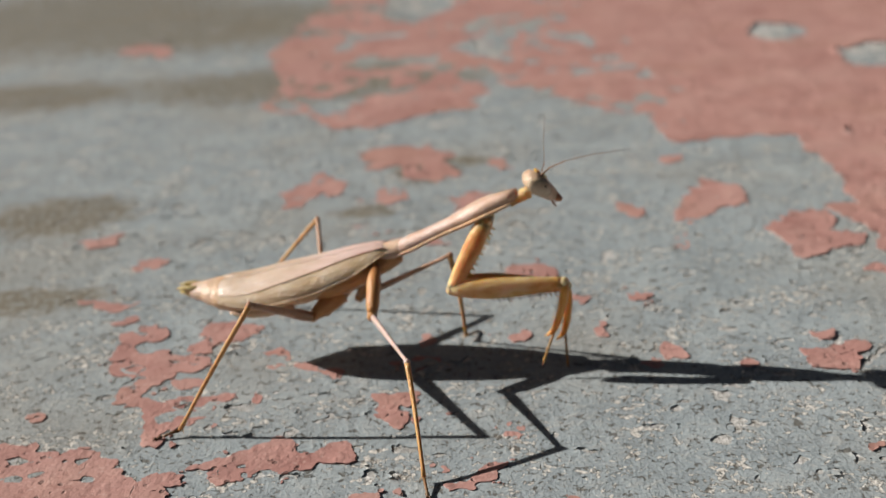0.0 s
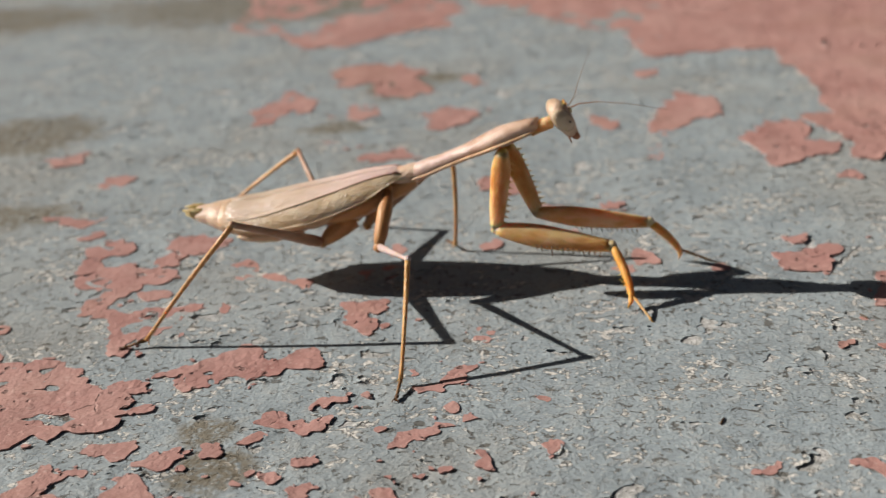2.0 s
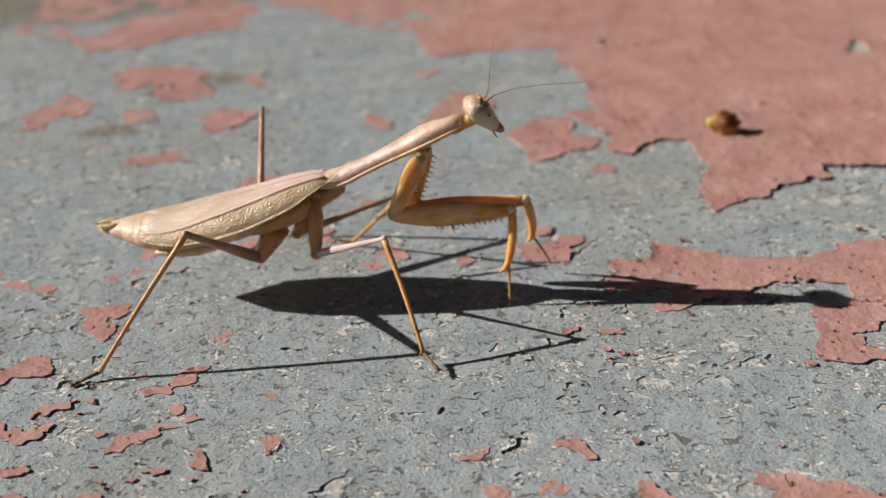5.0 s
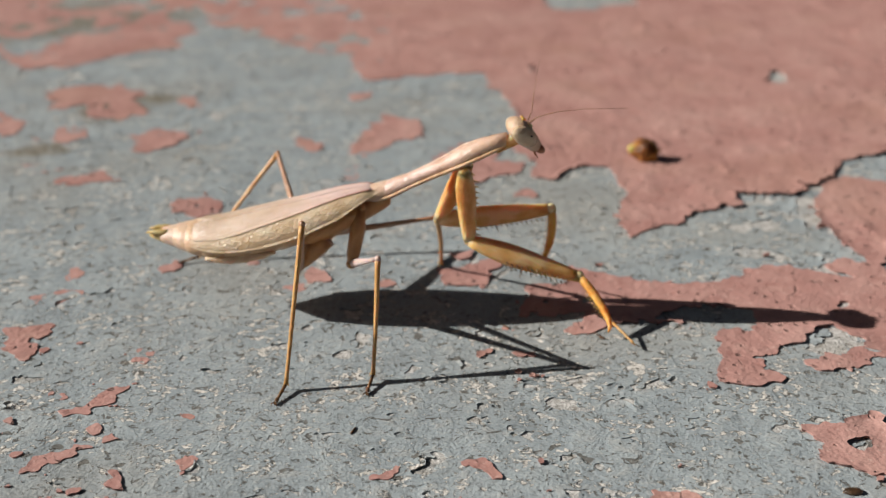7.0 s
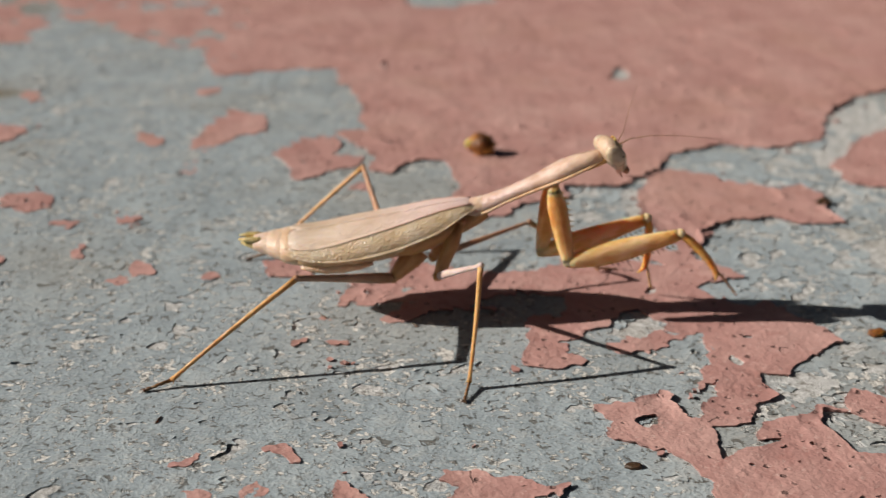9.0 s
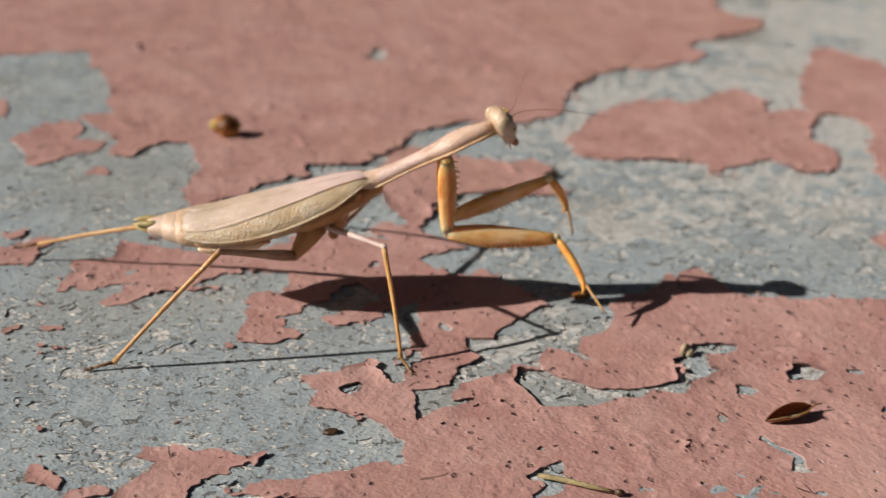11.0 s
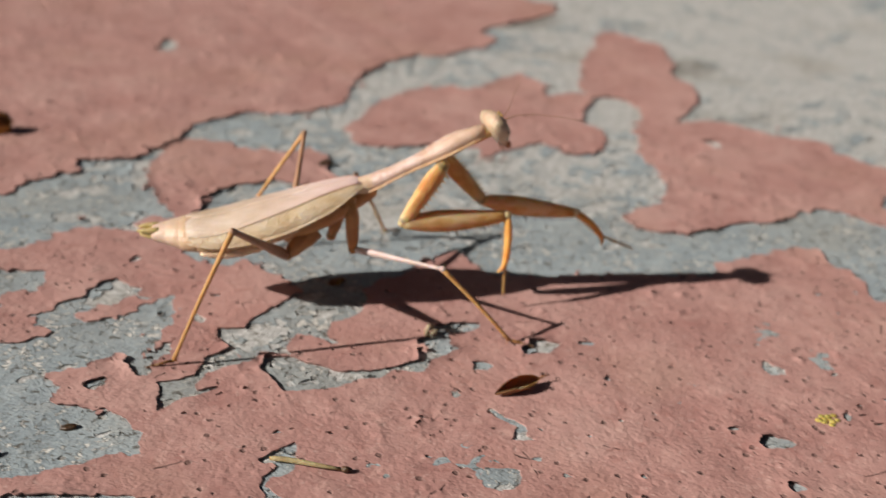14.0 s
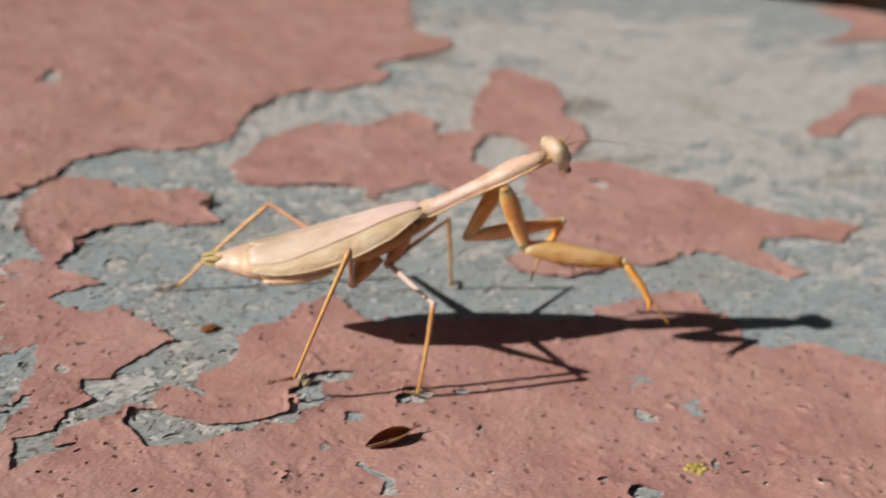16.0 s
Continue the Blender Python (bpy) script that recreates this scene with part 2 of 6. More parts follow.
HEAD = chitin("head_skin", ((0.3, (0.50, 0.34, 0.22)), (0.55, (0.58, 0.41, 0.29)), (0.75, (0.62, 0.40, 0.33))), 0.27, 0.0, (1, 1, 1), 0.25, 0.6, 0.15, 0.5)
EYE = chitin("eye_skin", ((0.3, (0.42, 0.31, 0.19)), (0.6, (0.53, 0.41, 0.29))), 0.14, 0.0, (1, 1, 1), 0.0, 0.7, 0.15, 0.5)
MOUTH = chitin("mouth_skin", ((0.35, (0.26, 0.09, 0.04)), (0.65, (0.48, 0.22, 0.11))), 0.4)
AMBER = chitin("amber_leg_skin", ((0.36, (0.50, 0.225, 0.06)), (0.5, (0.655, 0.375, 0.14)), (0.62, (0.76, 0.51, 0.27))), 0.38, 0.0, (0.4, 1, 1), 0.2, 0.3, 0.75, 2.2)
KNUCKLE = chitin("pale_joint_skin", ((0.3, (0.70, 0.54, 0.26)), (0.6, (0.80, 0.66, 0.40))), 0.3, 0.0, (1, 1, 1), 0.3)
ORANGE = chitin("orange_shin_skin", ((0.3, (0.70, 0.26, 0.04)), (0.6, (0.78, 0.40, 0.10))), 0.35, 0.0, (1, 1, 1), 0.15, 0.35, 0.5, 1.2)
STRAW = chitin("straw_leg_skin", ((0.3, (0.43, 0.205, 0.06)), (0.6, (0.57, 0.33, 0.125))), 0.35, 0.0, (0.5, 1, 1), 0.2, 0.45, 0.3, 0.6)
TAUPE = chitin("taupe_thigh_skin", ((0.3, (0.27, 0.135, 0.075)), (0.6, (0.41, 0.235, 0.145))), 0.35, 0.0, (0.5, 1, 1), 0.3)
ROSE = chitin("rose_thigh_skin", ((0.3, (0.44, 0.32, 0.285)), (0.6, (0.56, 0.435, 0.40))), 0.35, 0.0, (0.5, 1, 1), 0.15)
COXA = chitin("hip_skin", ((0.3, (0.38, 0.15, 0.05)), (0.6, (0.51, 0.25, 0.09))), 0.33, 0.0, (1, 1, 1), 0.2, 0.5, 0.3, 0.8)
FOOT = chitin("foot_skin", ((0.35, (0.15, 0.065, 0.022)), (0.65, (0.28, 0.14, 0.05))), 0.4)
TOE = chitin("brown_toe_skin", ((0.35, (0.07, 0.035, 0.015)), (0.65, (0.17, 0.085, 0.035))), 0.4)
DARK = chitin("dark_claw_skin", ((0.35, (0.03, 0.018, 0.01)), (0.65, (0.11, 0.06, 0.03))), 0.35)
FEELER = chitin("feeler_skin", ((0.35, (0.13, 0.07, 0.04)), (0.65, (0.24, 0.13, 0.07))), 0.5)
SEED = chitin("seed_skin", ((0.36, (0.07, 0.022, 0.008)), (0.48, (0.27, 0.10, 0.018)), (0.62, (0.45, 0.23, 0.04))), 0.5, 0.0, (1, 1, 1), 0.4)
LEAF = chitin("dry_leaf", ((0.35, (0.10, 0.04, 0.015)), (0.6, (0.24, 0.10, 0.035))), 0.55, 0.0, (1, 1, 1), 0.4)
STEM = chitin("dry_stem", ((0.35, (0.20, 0.15, 0.07)), (0.6, (0.36, 0.30, 0.15))), 0.7, 0.35, (1, 1, 1), 0.5)
CRUST = chitin("pale_crust", ((0.35, (0.22, 0.15, 0.08)), (0.6, (0.52, 0.44, 0.30))), 0.8, 0.0, (1, 1, 1), 0.4)
LICHEN = chitin("yellow_lichen", ((0.35, (0.32, 0.24, 0.05)), (0.6, (0.50, 0.40, 0.10))), 0.9)
TIMBER = chitin("old_timber", ((0.35, (0.06, 0.04, 0.025)), (0.6, (0.16, 0.11, 0.07))), 0.8, 0.0, (0.08, 0.4, 0.08))


# ---- mesh helpers ----

def mesh_of(name, verts, faces, material, smooth=True):
    me = bpy.data.meshes.new(name)
    me.from_pydata(verts, [], faces)
    me.materials.append(material)
    if smooth:
        me.polygons.foreach_set("use_smooth", np.ones(len(me.polygons), dtype=bool))
    me.update()
    return me


def part(name, geometry, material, parent, label="", smooth=True):
    """One mesh object under a thing or part; geometry is (verts, faces) in millimetres."""
    verts, faces = geometry
    ob = new(name, mesh_of(name, [(x * MM, y * MM, z * MM) for x, y, z in verts], faces, material, smooth))
    ob.parent = parent
    if label:
        ob["label"] = label
    return ob


def join(*shapes):
    verts, faces = [], []
    for v, f in shapes:
        n = len(verts)
        verts += list(v)
        faces += [tuple(i + n for i in q) for q in f]
    return verts, faces


def loft(sections, around=14, start=0.0, stop=360.0, power=1.0):
    """A skin through rings (x, y, z, half width, half height) that stand across the x axis."""
    closed = stop - start >= 360
    verts, faces = [], []
    count = around if closed else around + 1
    for x, y, z, w, h in sections:
        for k in range(count):
            a = radians(start + (stop - start) * k / around)
            c, s = math.cos(a), math.sin(a)
            c, s = math.copysign(abs(c) ** power, c), math.copysign(abs(s) ** power, s)
            verts.append((x, y + w * c, z + h * s))
    for r in range(len(sections) - 1):
        for k in range(around):
            a, b = r * count + k, r * count + (k + 1) % count if closed else r * count + k + 1
            faces.append((a, b, b + count, a + count))
    if closed:
        faces.append(tuple(reversed(range(count))))
        faces.append(tuple(range((len(sections) - 1) * count, len(sections) * count)))
    return verts, faces


def tube(points, radii, around=8):
    """A round tube along a line of points."""
    verts, faces = [], []
    points = [Vector(p) for p in points]
    for i, p in enumerate(points):
        way = (points[min(i + 1, len(points) - 1)] - points[max(i - 1, 0)]).normalized()
        side = way.cross((0.12, 0.31, 0.94)).normalized()
        up = side.cross(way)
        for k in range(around):
            a = 2 * math.pi * k / around
            verts.append(tuple(p + radii[i] * (math.cos(a) * side + math.sin(a) * up)))
    for r in range(len(points) - 1):
        for k in range(around):
            a, b = r * around + k, r * around + (k + 1) % around
            faces.append((a, b, b + around, a + around))
    faces.append(tuple(reversed(range(around))))
    faces.append(tuple(range((len(points) - 1) * around, len(points) * around)))
    return verts, faces


def ball(centre, radii, rings=9, around=14, turn=None):
    verts, faces = [], []
    turn = turn or Matrix()
    for r in range(rings + 1):
        a = math.pi * r / rings
        for k in range(around):
            b = 2 * math.pi * k / around
            v = Vector((radii[0] * math.cos(a), radii[1] * math.sin(a) * math.cos(b), radii[2] * math.sin(a) * math.sin(b)))
            verts.append(tuple(Vector(centre) + turn @ v))
    for r in range(rings):
        for k in range(around):
            a, b = r * around + k, r * around + (k + 1) % around
            faces.append((a, b, b + around, a + around))
    return verts, faces


def spine(root, tip, radius):
    root, tip = Vector(root), Vector(tip)
    return tube([root, root.lerp(tip, 0.5), tip], [radius, radius * 0.6, radius * 0.08], 5)


def lerp_profile(profile, u):
    """Value of a list of (u, values...) at u, on a smooth curve through its stops."""
    if u <= profile[0][0]:
        return list(profile[0][1:])
    for k in range(len(profile) - 1):
        a, b = profile[k], profile[k + 1]
        if u <= b[0]:
            before, after = profile[max(k - 1, 0)], profile[min(k + 2, len(profile) - 1)]
            span = b[0] - a[0]
            f = (u - a[0]) / span
            out = []
            for z, p, q, s in zip(before[1:], a[1:], b[1:], after[1:]):
                m0, m1 = (q - z) / (b[0] - before[0]) * span, (s - p) / (after[0] - a[0]) * span
                out.append((2 * f**3 - 3 * f * f + 1) * p + (f**3 - 2 * f * f + f) * m0 + (3 * f * f - 2 * f**3) * q + (f**3 - f * f) * m1)
            return out
    return list(profile[-1][1:])


# ---- the ground ----
def lattice_noise(x, y, seed):
    """Smooth value noise in -1..1 on a unit lattice."""
    xi, yi = np.floor(x).astype(np.int64), np.floor(y).astype(np.int64)
    fx, fy = x - xi, y - yi
    fx, fy = fx * fx * (3 - 2 * fx), fy * fy * (3 - 2 * fy)

    def at(i, j):
        h = (i * 374761393 + j * 668265263 + seed * 974634777) & 0x7FFFFFFF
        h = ((h ^ (h >> 13)) * 1274126177) & 0x7FFFFFFF
        h = ((h ^ (h >> 15)) * 2246822519) & 0x7FFFFFFF
        return (h & 0xFFFF) / 32767.5 - 1.0

    top = at(xi, yi) * (1 - fx) + at(xi + 1, yi) * fx
    low = at(xi, yi + 1) * (1 - fx) + at(xi + 1, yi + 1) * fx
    return top * (1 - fy) + low * fy


def fractal(x, y, size, seed, octaves=3, gain=0.5):
    total, amount = 0.0, 1.0
    for k in range(octaves):
        c, s = math.cos(0.6 + k), math.sin(0.6 + k)
        total = total + amount * lattice_noise((c * x - s * y) / size, (s * x + c * y) / size, seed + k)
        size, amount = size / 2.1, amount * gain
    return total


def lines(*stretches):
    """Grid lines with a spacing of its own in each stretch (from, to, spacing)."""
    return np.concatenate([np.arange(a, b, h) for a, b, h in stretches] + [[stretches[-1][1]]])


GX = lines((-230, -110, 5.0), (-110, -46, 1.0), (-46, 205, 0.37), (205, 300, 1.6), (300, 640, 6.0))
GY = lines((8, 130, 0.37), (130, 200, 0.8), (200, 300, 1.7), (300, 640, 6.0))
XX, YY = np.meshgrid(GX, GY)


def area(corners):
    """Signed distance in millimetres, positive inside the outline, near it."""
    p = np.array(corners, float).reshape(-1, 2)
    lo, hi = p.min(0) - 6, p.max(0) + 6
    i0, i1 = np.searchsorted(GX, (lo[0], hi[0]))
    j0, j1 = np.searchsorted(GY, (lo[1], hi[1]))
    field = np.full(XX.shape, -50.0)
    x, y = XX[j0:j1, i0:i1], YY[j0:j1, i0:i1]
    near, inside = np.full(x.shape, 1e9), np.zeros(x.shape, bool)
    for (ax, ay), (bx, by) in zip(p, np.roll(p, -1, 0)):
        dx, dy = bx - ax, by - ay
        u = np.clip(((x - ax) * dx + (y - ay) * dy) / (dx * dx + dy * dy + 1e-9), 0, 1)
        near = np.minimum(near, (x - ax - u * dx) ** 2 + (y - ay - u * dy) ** 2)
        if abs(dy) > 1e-9:
            inside ^= ((ay > y) != (by > y)) & (x < dx * (y - ay) / dy + ax)
    field[j0:j1, i0:i1] = np.sqrt(near) * np.where(inside, 1, -1)
    return field


def skins(field, height, low, least=0.0):
    """Cuts the sheet where field > 0 into its loose pieces: a list of (area, verts, faces), each with a rim that goes down to low."""
    ny, nx = field.shape
    inside = field > 0
    label = np.zeros(field.shape, np.int32)
    flat_in, flat_label, count = inside.ravel().tolist(), [0] * (nx * ny), 0
    for seed in np.flatnonzero(inside.ravel()).tolist():
        if flat_label[seed]:
            continue
        count += 1
        flat_label[seed], stack = count, [seed]
        while stack:
            n = stack.pop()
            i = n % nx
            for m, ok in ((n - 1, i > 0), (n + 1, i < nx - 1), (n - nx, n >= nx), (n + nx, n < nx * (ny - 1))):
                if ok and flat_in[m] and not flat_label[m]:
                    flat_label[m] = count
                    stack.append(m)
    label = np.array(flat_label).reshape(ny, nx)
    quads, owner, pos = [], [], {}
    c00, c10, c11, c01 = inside[:-1, :-1], inside[:-1, 1:], inside[1:, 1:], inside[1:, :-1]
    full = c00 & c10 & c11 & c01
    jj, ii = np.nonzero(full)
    base = jj * nx + ii
    full_quads, full_owner = np.stack([base, base + 1, base + nx + 1, base + nx], 1), label[jj, ii]
    some = (c00 | c10 | c11 | c01) & ~full
    extra, extra_index = [], {}
    slope_y, slope_x = np.gradient(field, GY, GX)

    def crossing(a, b):
        key = (a, b) if a < b else (b, a)
        if key not in extra_index:
            (ja, ia), (jb, ib) = divmod(key[0], nx), divmod(key[1], nx)
            fa, fb = field[ja, ia], field[jb, ib]
            u = min(max(fa / (fa - fb), 0.02), 0.98)
            extra_index[key] = nx * ny + len(extra)
            extra.append((GX[ia] + u * (GX[ib] - GX[ia]), GY[ja] + u * (GY[jb] - GY[ja]), slope_x[ja, ia], slope_y[ja, ia]))
        return extra_index[key]

    polys, poly_owner, rims = [], [], []
    for j, i in zip(*np.nonzero(some)):
        ids = [j * nx + i, j * nx + i + 1, (j + 1) * nx + i + 1, (j + 1) * nx + i]
        marks = [flat_in[n] for n in ids]
        if marks[0] == marks[2] and marks[1] == marks[3]:
            for k in range(4):
                if marks[k]:
                    a, b = crossing(ids[k], ids[k - 1]), crossing(ids[k], ids[(k + 1) % 4])
                    polys.append((ids[k], b, a))
                    poly_owner.append(flat_label[ids[k]])
                    rims.append((b, a, flat_label[ids[k]]))
            continue
        poly, cuts, mine = [], [], 0
        for k in range(4):
            a, b = ids[k], ids[(k + 1) % 4]
            if marks[k]:
                poly.append(a)
                mine = flat_label[a]
            if marks[k] != marks[(k + 1) % 4]:
                c = crossing(a, b)
                cuts.append((c, marks[k]))
                poly.append(c)
        polys.append(tuple(poly))
        poly_owner.append(mine)
        (a, out_a), (b, _) = cuts
        rims.append((a, b, mine) if out_a else (b, a, mine))
    px = np.concatenate([XX.ravel(), np.array([e[0] for e in extra]) if extra else []])
    py = np.concatenate([YY.ravel(), np.array([e[1] for e in extra]) if extra else []])
    depth = np.concatenate([field.ravel(), np.zeros(len(extra))])
    first = nx * ny
    pz = height(px, py, depth)
    order = np.argsort(full_owner, kind="stable")
    full_quads, full_owner = full_quads[order], full_owner[order]
    starts = np.searchsorted(full_owner, np.arange(1, count + 2))
    loose, edges = [[] for _ in range(count + 1)], [[] for _ in range(count + 1)]
    for p, o in zip(polys, poly_owner):
        loose[o].append(p)
    for a, b, o in rims:
        edges[o].append((a, b))
    pieces = []
    for o in range(1, count + 1):
        mine = full_quads[starts[o - 1]:starts[o]]
        faces = mine.tolist() + [list(p) for p in loose[o]]
        if not edges[o] and not len(mine):
            continue
        used = sorted({n for f in faces for n in f})
        where = {n: k for k, n in enumerate(used)}
        size = len(mine) + 0.4 * len(loose[o])
        if len(loose[o]) + len(mine) < 3 or len(mine) < least:
            continue
        verts = [(px[n], py[n], pz[n]) for n in used]
        faces = [[where[n] for n in f] for f in faces]
        foot = {}
        for a, b in edges[o]:
            for n in (a, b):
                if n not in foot:
                    foot[n] = len(verts)
                    tuck, sx, sy = 1.1 * max(pz[n] - low - 0.2, 0.0), extra[n - first][2], extra[n - first][3]
                    tuck /= math.hypot(sx, sy) + 1e-6
                    verts += [(px[n] + sx * tuck, py[n] + sy * tuck, low), (px[n], py[n], pz[n])]
            faces.append([foot[b] + 1, foot[a] + 1, foot[a], foot[b]])
        span = (px[used].max() - px[used].min()) * (py[used].max() - py[used].min())
        pieces.append((span, verts, faces))
    return sorted(pieces, key=lambda p: -p[0])


far_x = np.concatenate([[-40, -10, -3, -1], np.arange(-0.6, 1.01, 0.05), [2, 4, 10, 40]])
slab_verts = [(x * 1000, y * 1000, 0.0) for y in far_x for x in far_x]
n_far = len(far_x)
slab_faces = [(j * n_far + i, j * n_far + i + 1, (j + 1) * n_far + i + 1, (j + 1) * n_far + i) for j in range(n_far - 1) for i in range(n_far - 1)]
ground = new("ground", mesh_of("ground", [(x * MM, y * MM, 0) for x, y, z in slab_verts], slab_faces, CONCRETE, False))
tagged(ground, "rough concrete slab with peeling grey and faded red paint", "ground", kind="structure")

COAT = 0.1
ragged = (0.3 + 0.012 * np.clip(YY - 130, 0, 120)) * fractal(XX, YY, 4.2, 11, 4, 0.62)
fine_ragged = 0.5 * fractal(XX, YY, 1.7, 23, 3, 0.8)


def coat_height(x, y, depth):
    lift = 0.2 * np.clip(fractal(x, y, 2.4, 61, 2), 0, 1) * np.exp(-np.abs(depth) * 3.0)
    return COAT + lift + 0.03 * fractal(x, y, 7.0, 63, 2)


def flake_height(x, y, depth):
    curl = np.clip(fractal(x, y, 8.0, 41, 2) + 0.25, 0, 1.2)
    thick = 0.085 + (0.12 + 0.11 * np.clip((y - 62) / 14, 0, 1)) * np.clip((x - 35) / 60, 0, 1)
    peel = np.clip((x - 20) / 50, 0.05, 1) * 0.4 * np.clip(fractal(x, y, 7.0, 47, 2) + 0.02, 0, 0.9)
    edge = np.exp(-np.clip(depth, 0, 50) / 0.8)
    return COAT + thick + (0.3 * thick * curl + peel) * edge + 0.10 * fractal(x, y, 5.0, 43, 3) + 0.12 * fractal(x, y, 23.0, 44, 2)


# the red paint, millimetres: sheets, islands and holes by their outlines
paint = np.full(XX.shape, -50.0)
gone = np.full(XX.shape, -50.0)


def sheet_of(*corners):
    np.maximum(paint, area(corners), out=paint)


def long_hole(*corners):
    np.maximum(gone, area(corners), out=gone)


FAR_SHEET = [(-56.7, 501.3), (-46.3, 418.7), (-54.9, 401.5), (-57.1, 358.9), (-60.4, 346.6), (-47.5, 289.4), (-52.6, 275.7), (-46.1, 268.9), (-36.8, 267.0), (-34.8, 255.3), (-29.0, 251.3), (-18.5, 252.2), (-10.7, 260.2), (-2.5, 263.9), (5.8, 264.9), (5.9, 293.3), (8.5, 300.7), (12.3, 285.5), (20.6, 277.6), (24.6, 259.9), (43.2, 250.2), (44.6, 239.7), (42.8, 229.3), (49.5, 228.0), (63.9, 231.2), (70.8, 227.5), (70.6, 200.3), (67.1, 169.2), (71.4, 166.7), (76.8, 167.9), (79.1, 164.1), (78.1, 153.0)]
FAR_SHEET += [(73.5, 145.5), (73.2, 137.2), (78.4, 140.5), (81.6, 140.3), (85.4, 144.1), (93.8, 146.3), (95.3, 150.9), (104.1, 148.2), (114.3, 154.6), (118.5, 160.0), (121.2, 161.2), (118.2, 160.9), (128.1, 162.7), (131.5, 165.1), (139.4, 161.0), (151.0, 162.7), (165.1, 180.0), (176.8, 187.7), (185.8, 189.9), (190.0, 186.5), (199.5, 191.1), (211.7, 193.0), (212.6, 198.0), (209.7, 204.0), (222.3, 209.3), (230.4, 210.3), (245.2, 215.9), (250.6, 224.2), (244.8, 235.4), (269.9, 276.6), (168.9, 447.0), (-1.5, 515.3)]
sheet_of(*FAR_SHEET)
LOW_SHEET = [(-60.6, 116.2), (-53.7, 116.1), (-53.3, 114.1), (-50.0, 113.8), (-48.4, 114.6), (-46.6, 114.5), (-44.6, 113.3), (-42.6, 111.3), (-40.7, 107.6), (-35.2, 108.0), (-33.6, 109.2), (-33.0, 110.5), (-31.9, 109.9), (-29.3, 110.6), (-28.3, 113.2), (-23.8, 115.2), (-22.2, 114.1), (-21.7, 111.7), (-20.4, 110.7), (-18.6, 111.0), (-17.7, 111.8), (-17.0, 114.1), (-15.7, 113.5), (-15.3, 111.1), (-14.3, 110.1), (-14.7, 109.3)]
LOW_SHEET += [(-18.4, 109.2), (-22.2, 107.1), (-23.8, 108.8), (-26.0, 107.6), (-27.5, 108.6), (-27.8, 106.5), (-29.4, 106.2), (-31.2, 108.5), (-32.6, 108.7), (-33.6, 107.9), (-33.8, 105.8), (-35.4, 105.7), (-34.4, 103.3), (-32.2, 102.8), (-32.9, 101.6), (-35.6, 101.8), (-36.2, 99.2), (-37.4, 98.7), (-41.9, 99.2), (-42.2, 97.4), (-43.4, 97.9), (-44.5, 99.5), (-46.6, 96.6), (-48.1, 97.1), (-49.0, 96.1), (-52.9, 96.4)]
sheet_of(*LOW_SHEET)
MIDDLE_SHEET = [(59.2, 123.5), (54.6, 124.1), (51.8, 117.5), (55.3, 116.1), (61.2, 115.2), (55.7, 111.1), (58.5, 110.2), (61.8, 111.9), (70.5, 111.0), (64.5, 112.3), (67.3, 111.9), (69.4, 113.5), (75.0, 114.5), (81.2, 112.9), (80.5, 109.3), (78.4, 106.5), (75.0, 107.8), (73.6, 105.4), (73.3, 103.2), (70.4, 98.4), (70.2, 96.5), (71.3, 95.2), (74.2, 94.7), (76.7, 94.9), (76.9, 96.4), (75.9, 97.5), (76.2, 100.5), (78.4, 100.7), (80.0, 102.9)]
MIDDLE_SHEET += [(82.8, 103.1), (86.9, 105.7), (88.8, 106.2), (90.9, 101.7), (89.6, 100.5), (92.1, 99.5), (93.8, 99.5), (94.6, 98.6), (93.0, 95.1), (92.3, 92.0), (86.0, 85.1), (90.8, 88.3), (96.1, 83.4), (96.9, 87.7), (100.4, 87.6), (111.1, 92.7), (110.3, 98.5), (108.3, 101.3), (107.0, 104.4), (104.7, 104.1), (101.7, 105.3), (99.6, 110.8), (101.7, 112.0), (107.0, 112.5), (106.4, 114.9), (104.0, 117.3), (103.9, 120.8), (107.6, 124.7), (109.1, 128.1)]
MIDDLE_SHEET += [(112.8, 130.2), (116.4, 131.3), (123.1, 131.3), (126.5, 127.6), (132.6, 126.6), (132.8, 131.6), (135.9, 137.2), (134.2, 140.6), (130.0, 140.6), (126.4, 144.6), (121.0, 146.4), (122.8, 150.0), (115.5, 153.8), (110.8, 151.2), (103.6, 139.5), (102.7, 130.5), (103.2, 124.2), (102.1, 121.5), (100.2, 123.9), (96.2, 122.4), (99.3, 117.2), (94.2, 120.5), (92.4, 122.6), (87.8, 123.5), (78.7, 120.4), (72.6, 121.0), (61.4, 128.1)]
sheet_of(*MIDDLE_SHEET)
NEAR_SHEET = [(93.0, 95.1), (92.3, 92.0), (93.5, 88.9), (92.7, 87.6), (90.6, 86.9), (89.4, 85.3), (88.0, 84.9), (85.5, 81.6), (84.0, 81.1), (83.4, 82.9), (83.6, 85.7), (83.0, 86.6), (80.6, 86.4), (79.2, 85.1), (77.4, 85.6), (74.8, 85.5), (75.2, 83.0), (74.2, 80.3), (74.3, 79.0), (78.6, 76.0), (80.0, 73.3), (80.6, 71.1), (81.6, 69.9), (80.7, 68.7), (80.1, 66.7), (78.7, 66.9), (78.1, 67.9), (76.3, 67.9), (74.4, 67.2), (69.3, 67.2), (64.0, 68.6), (61.8, 67.7), (74.4, 62.2)]
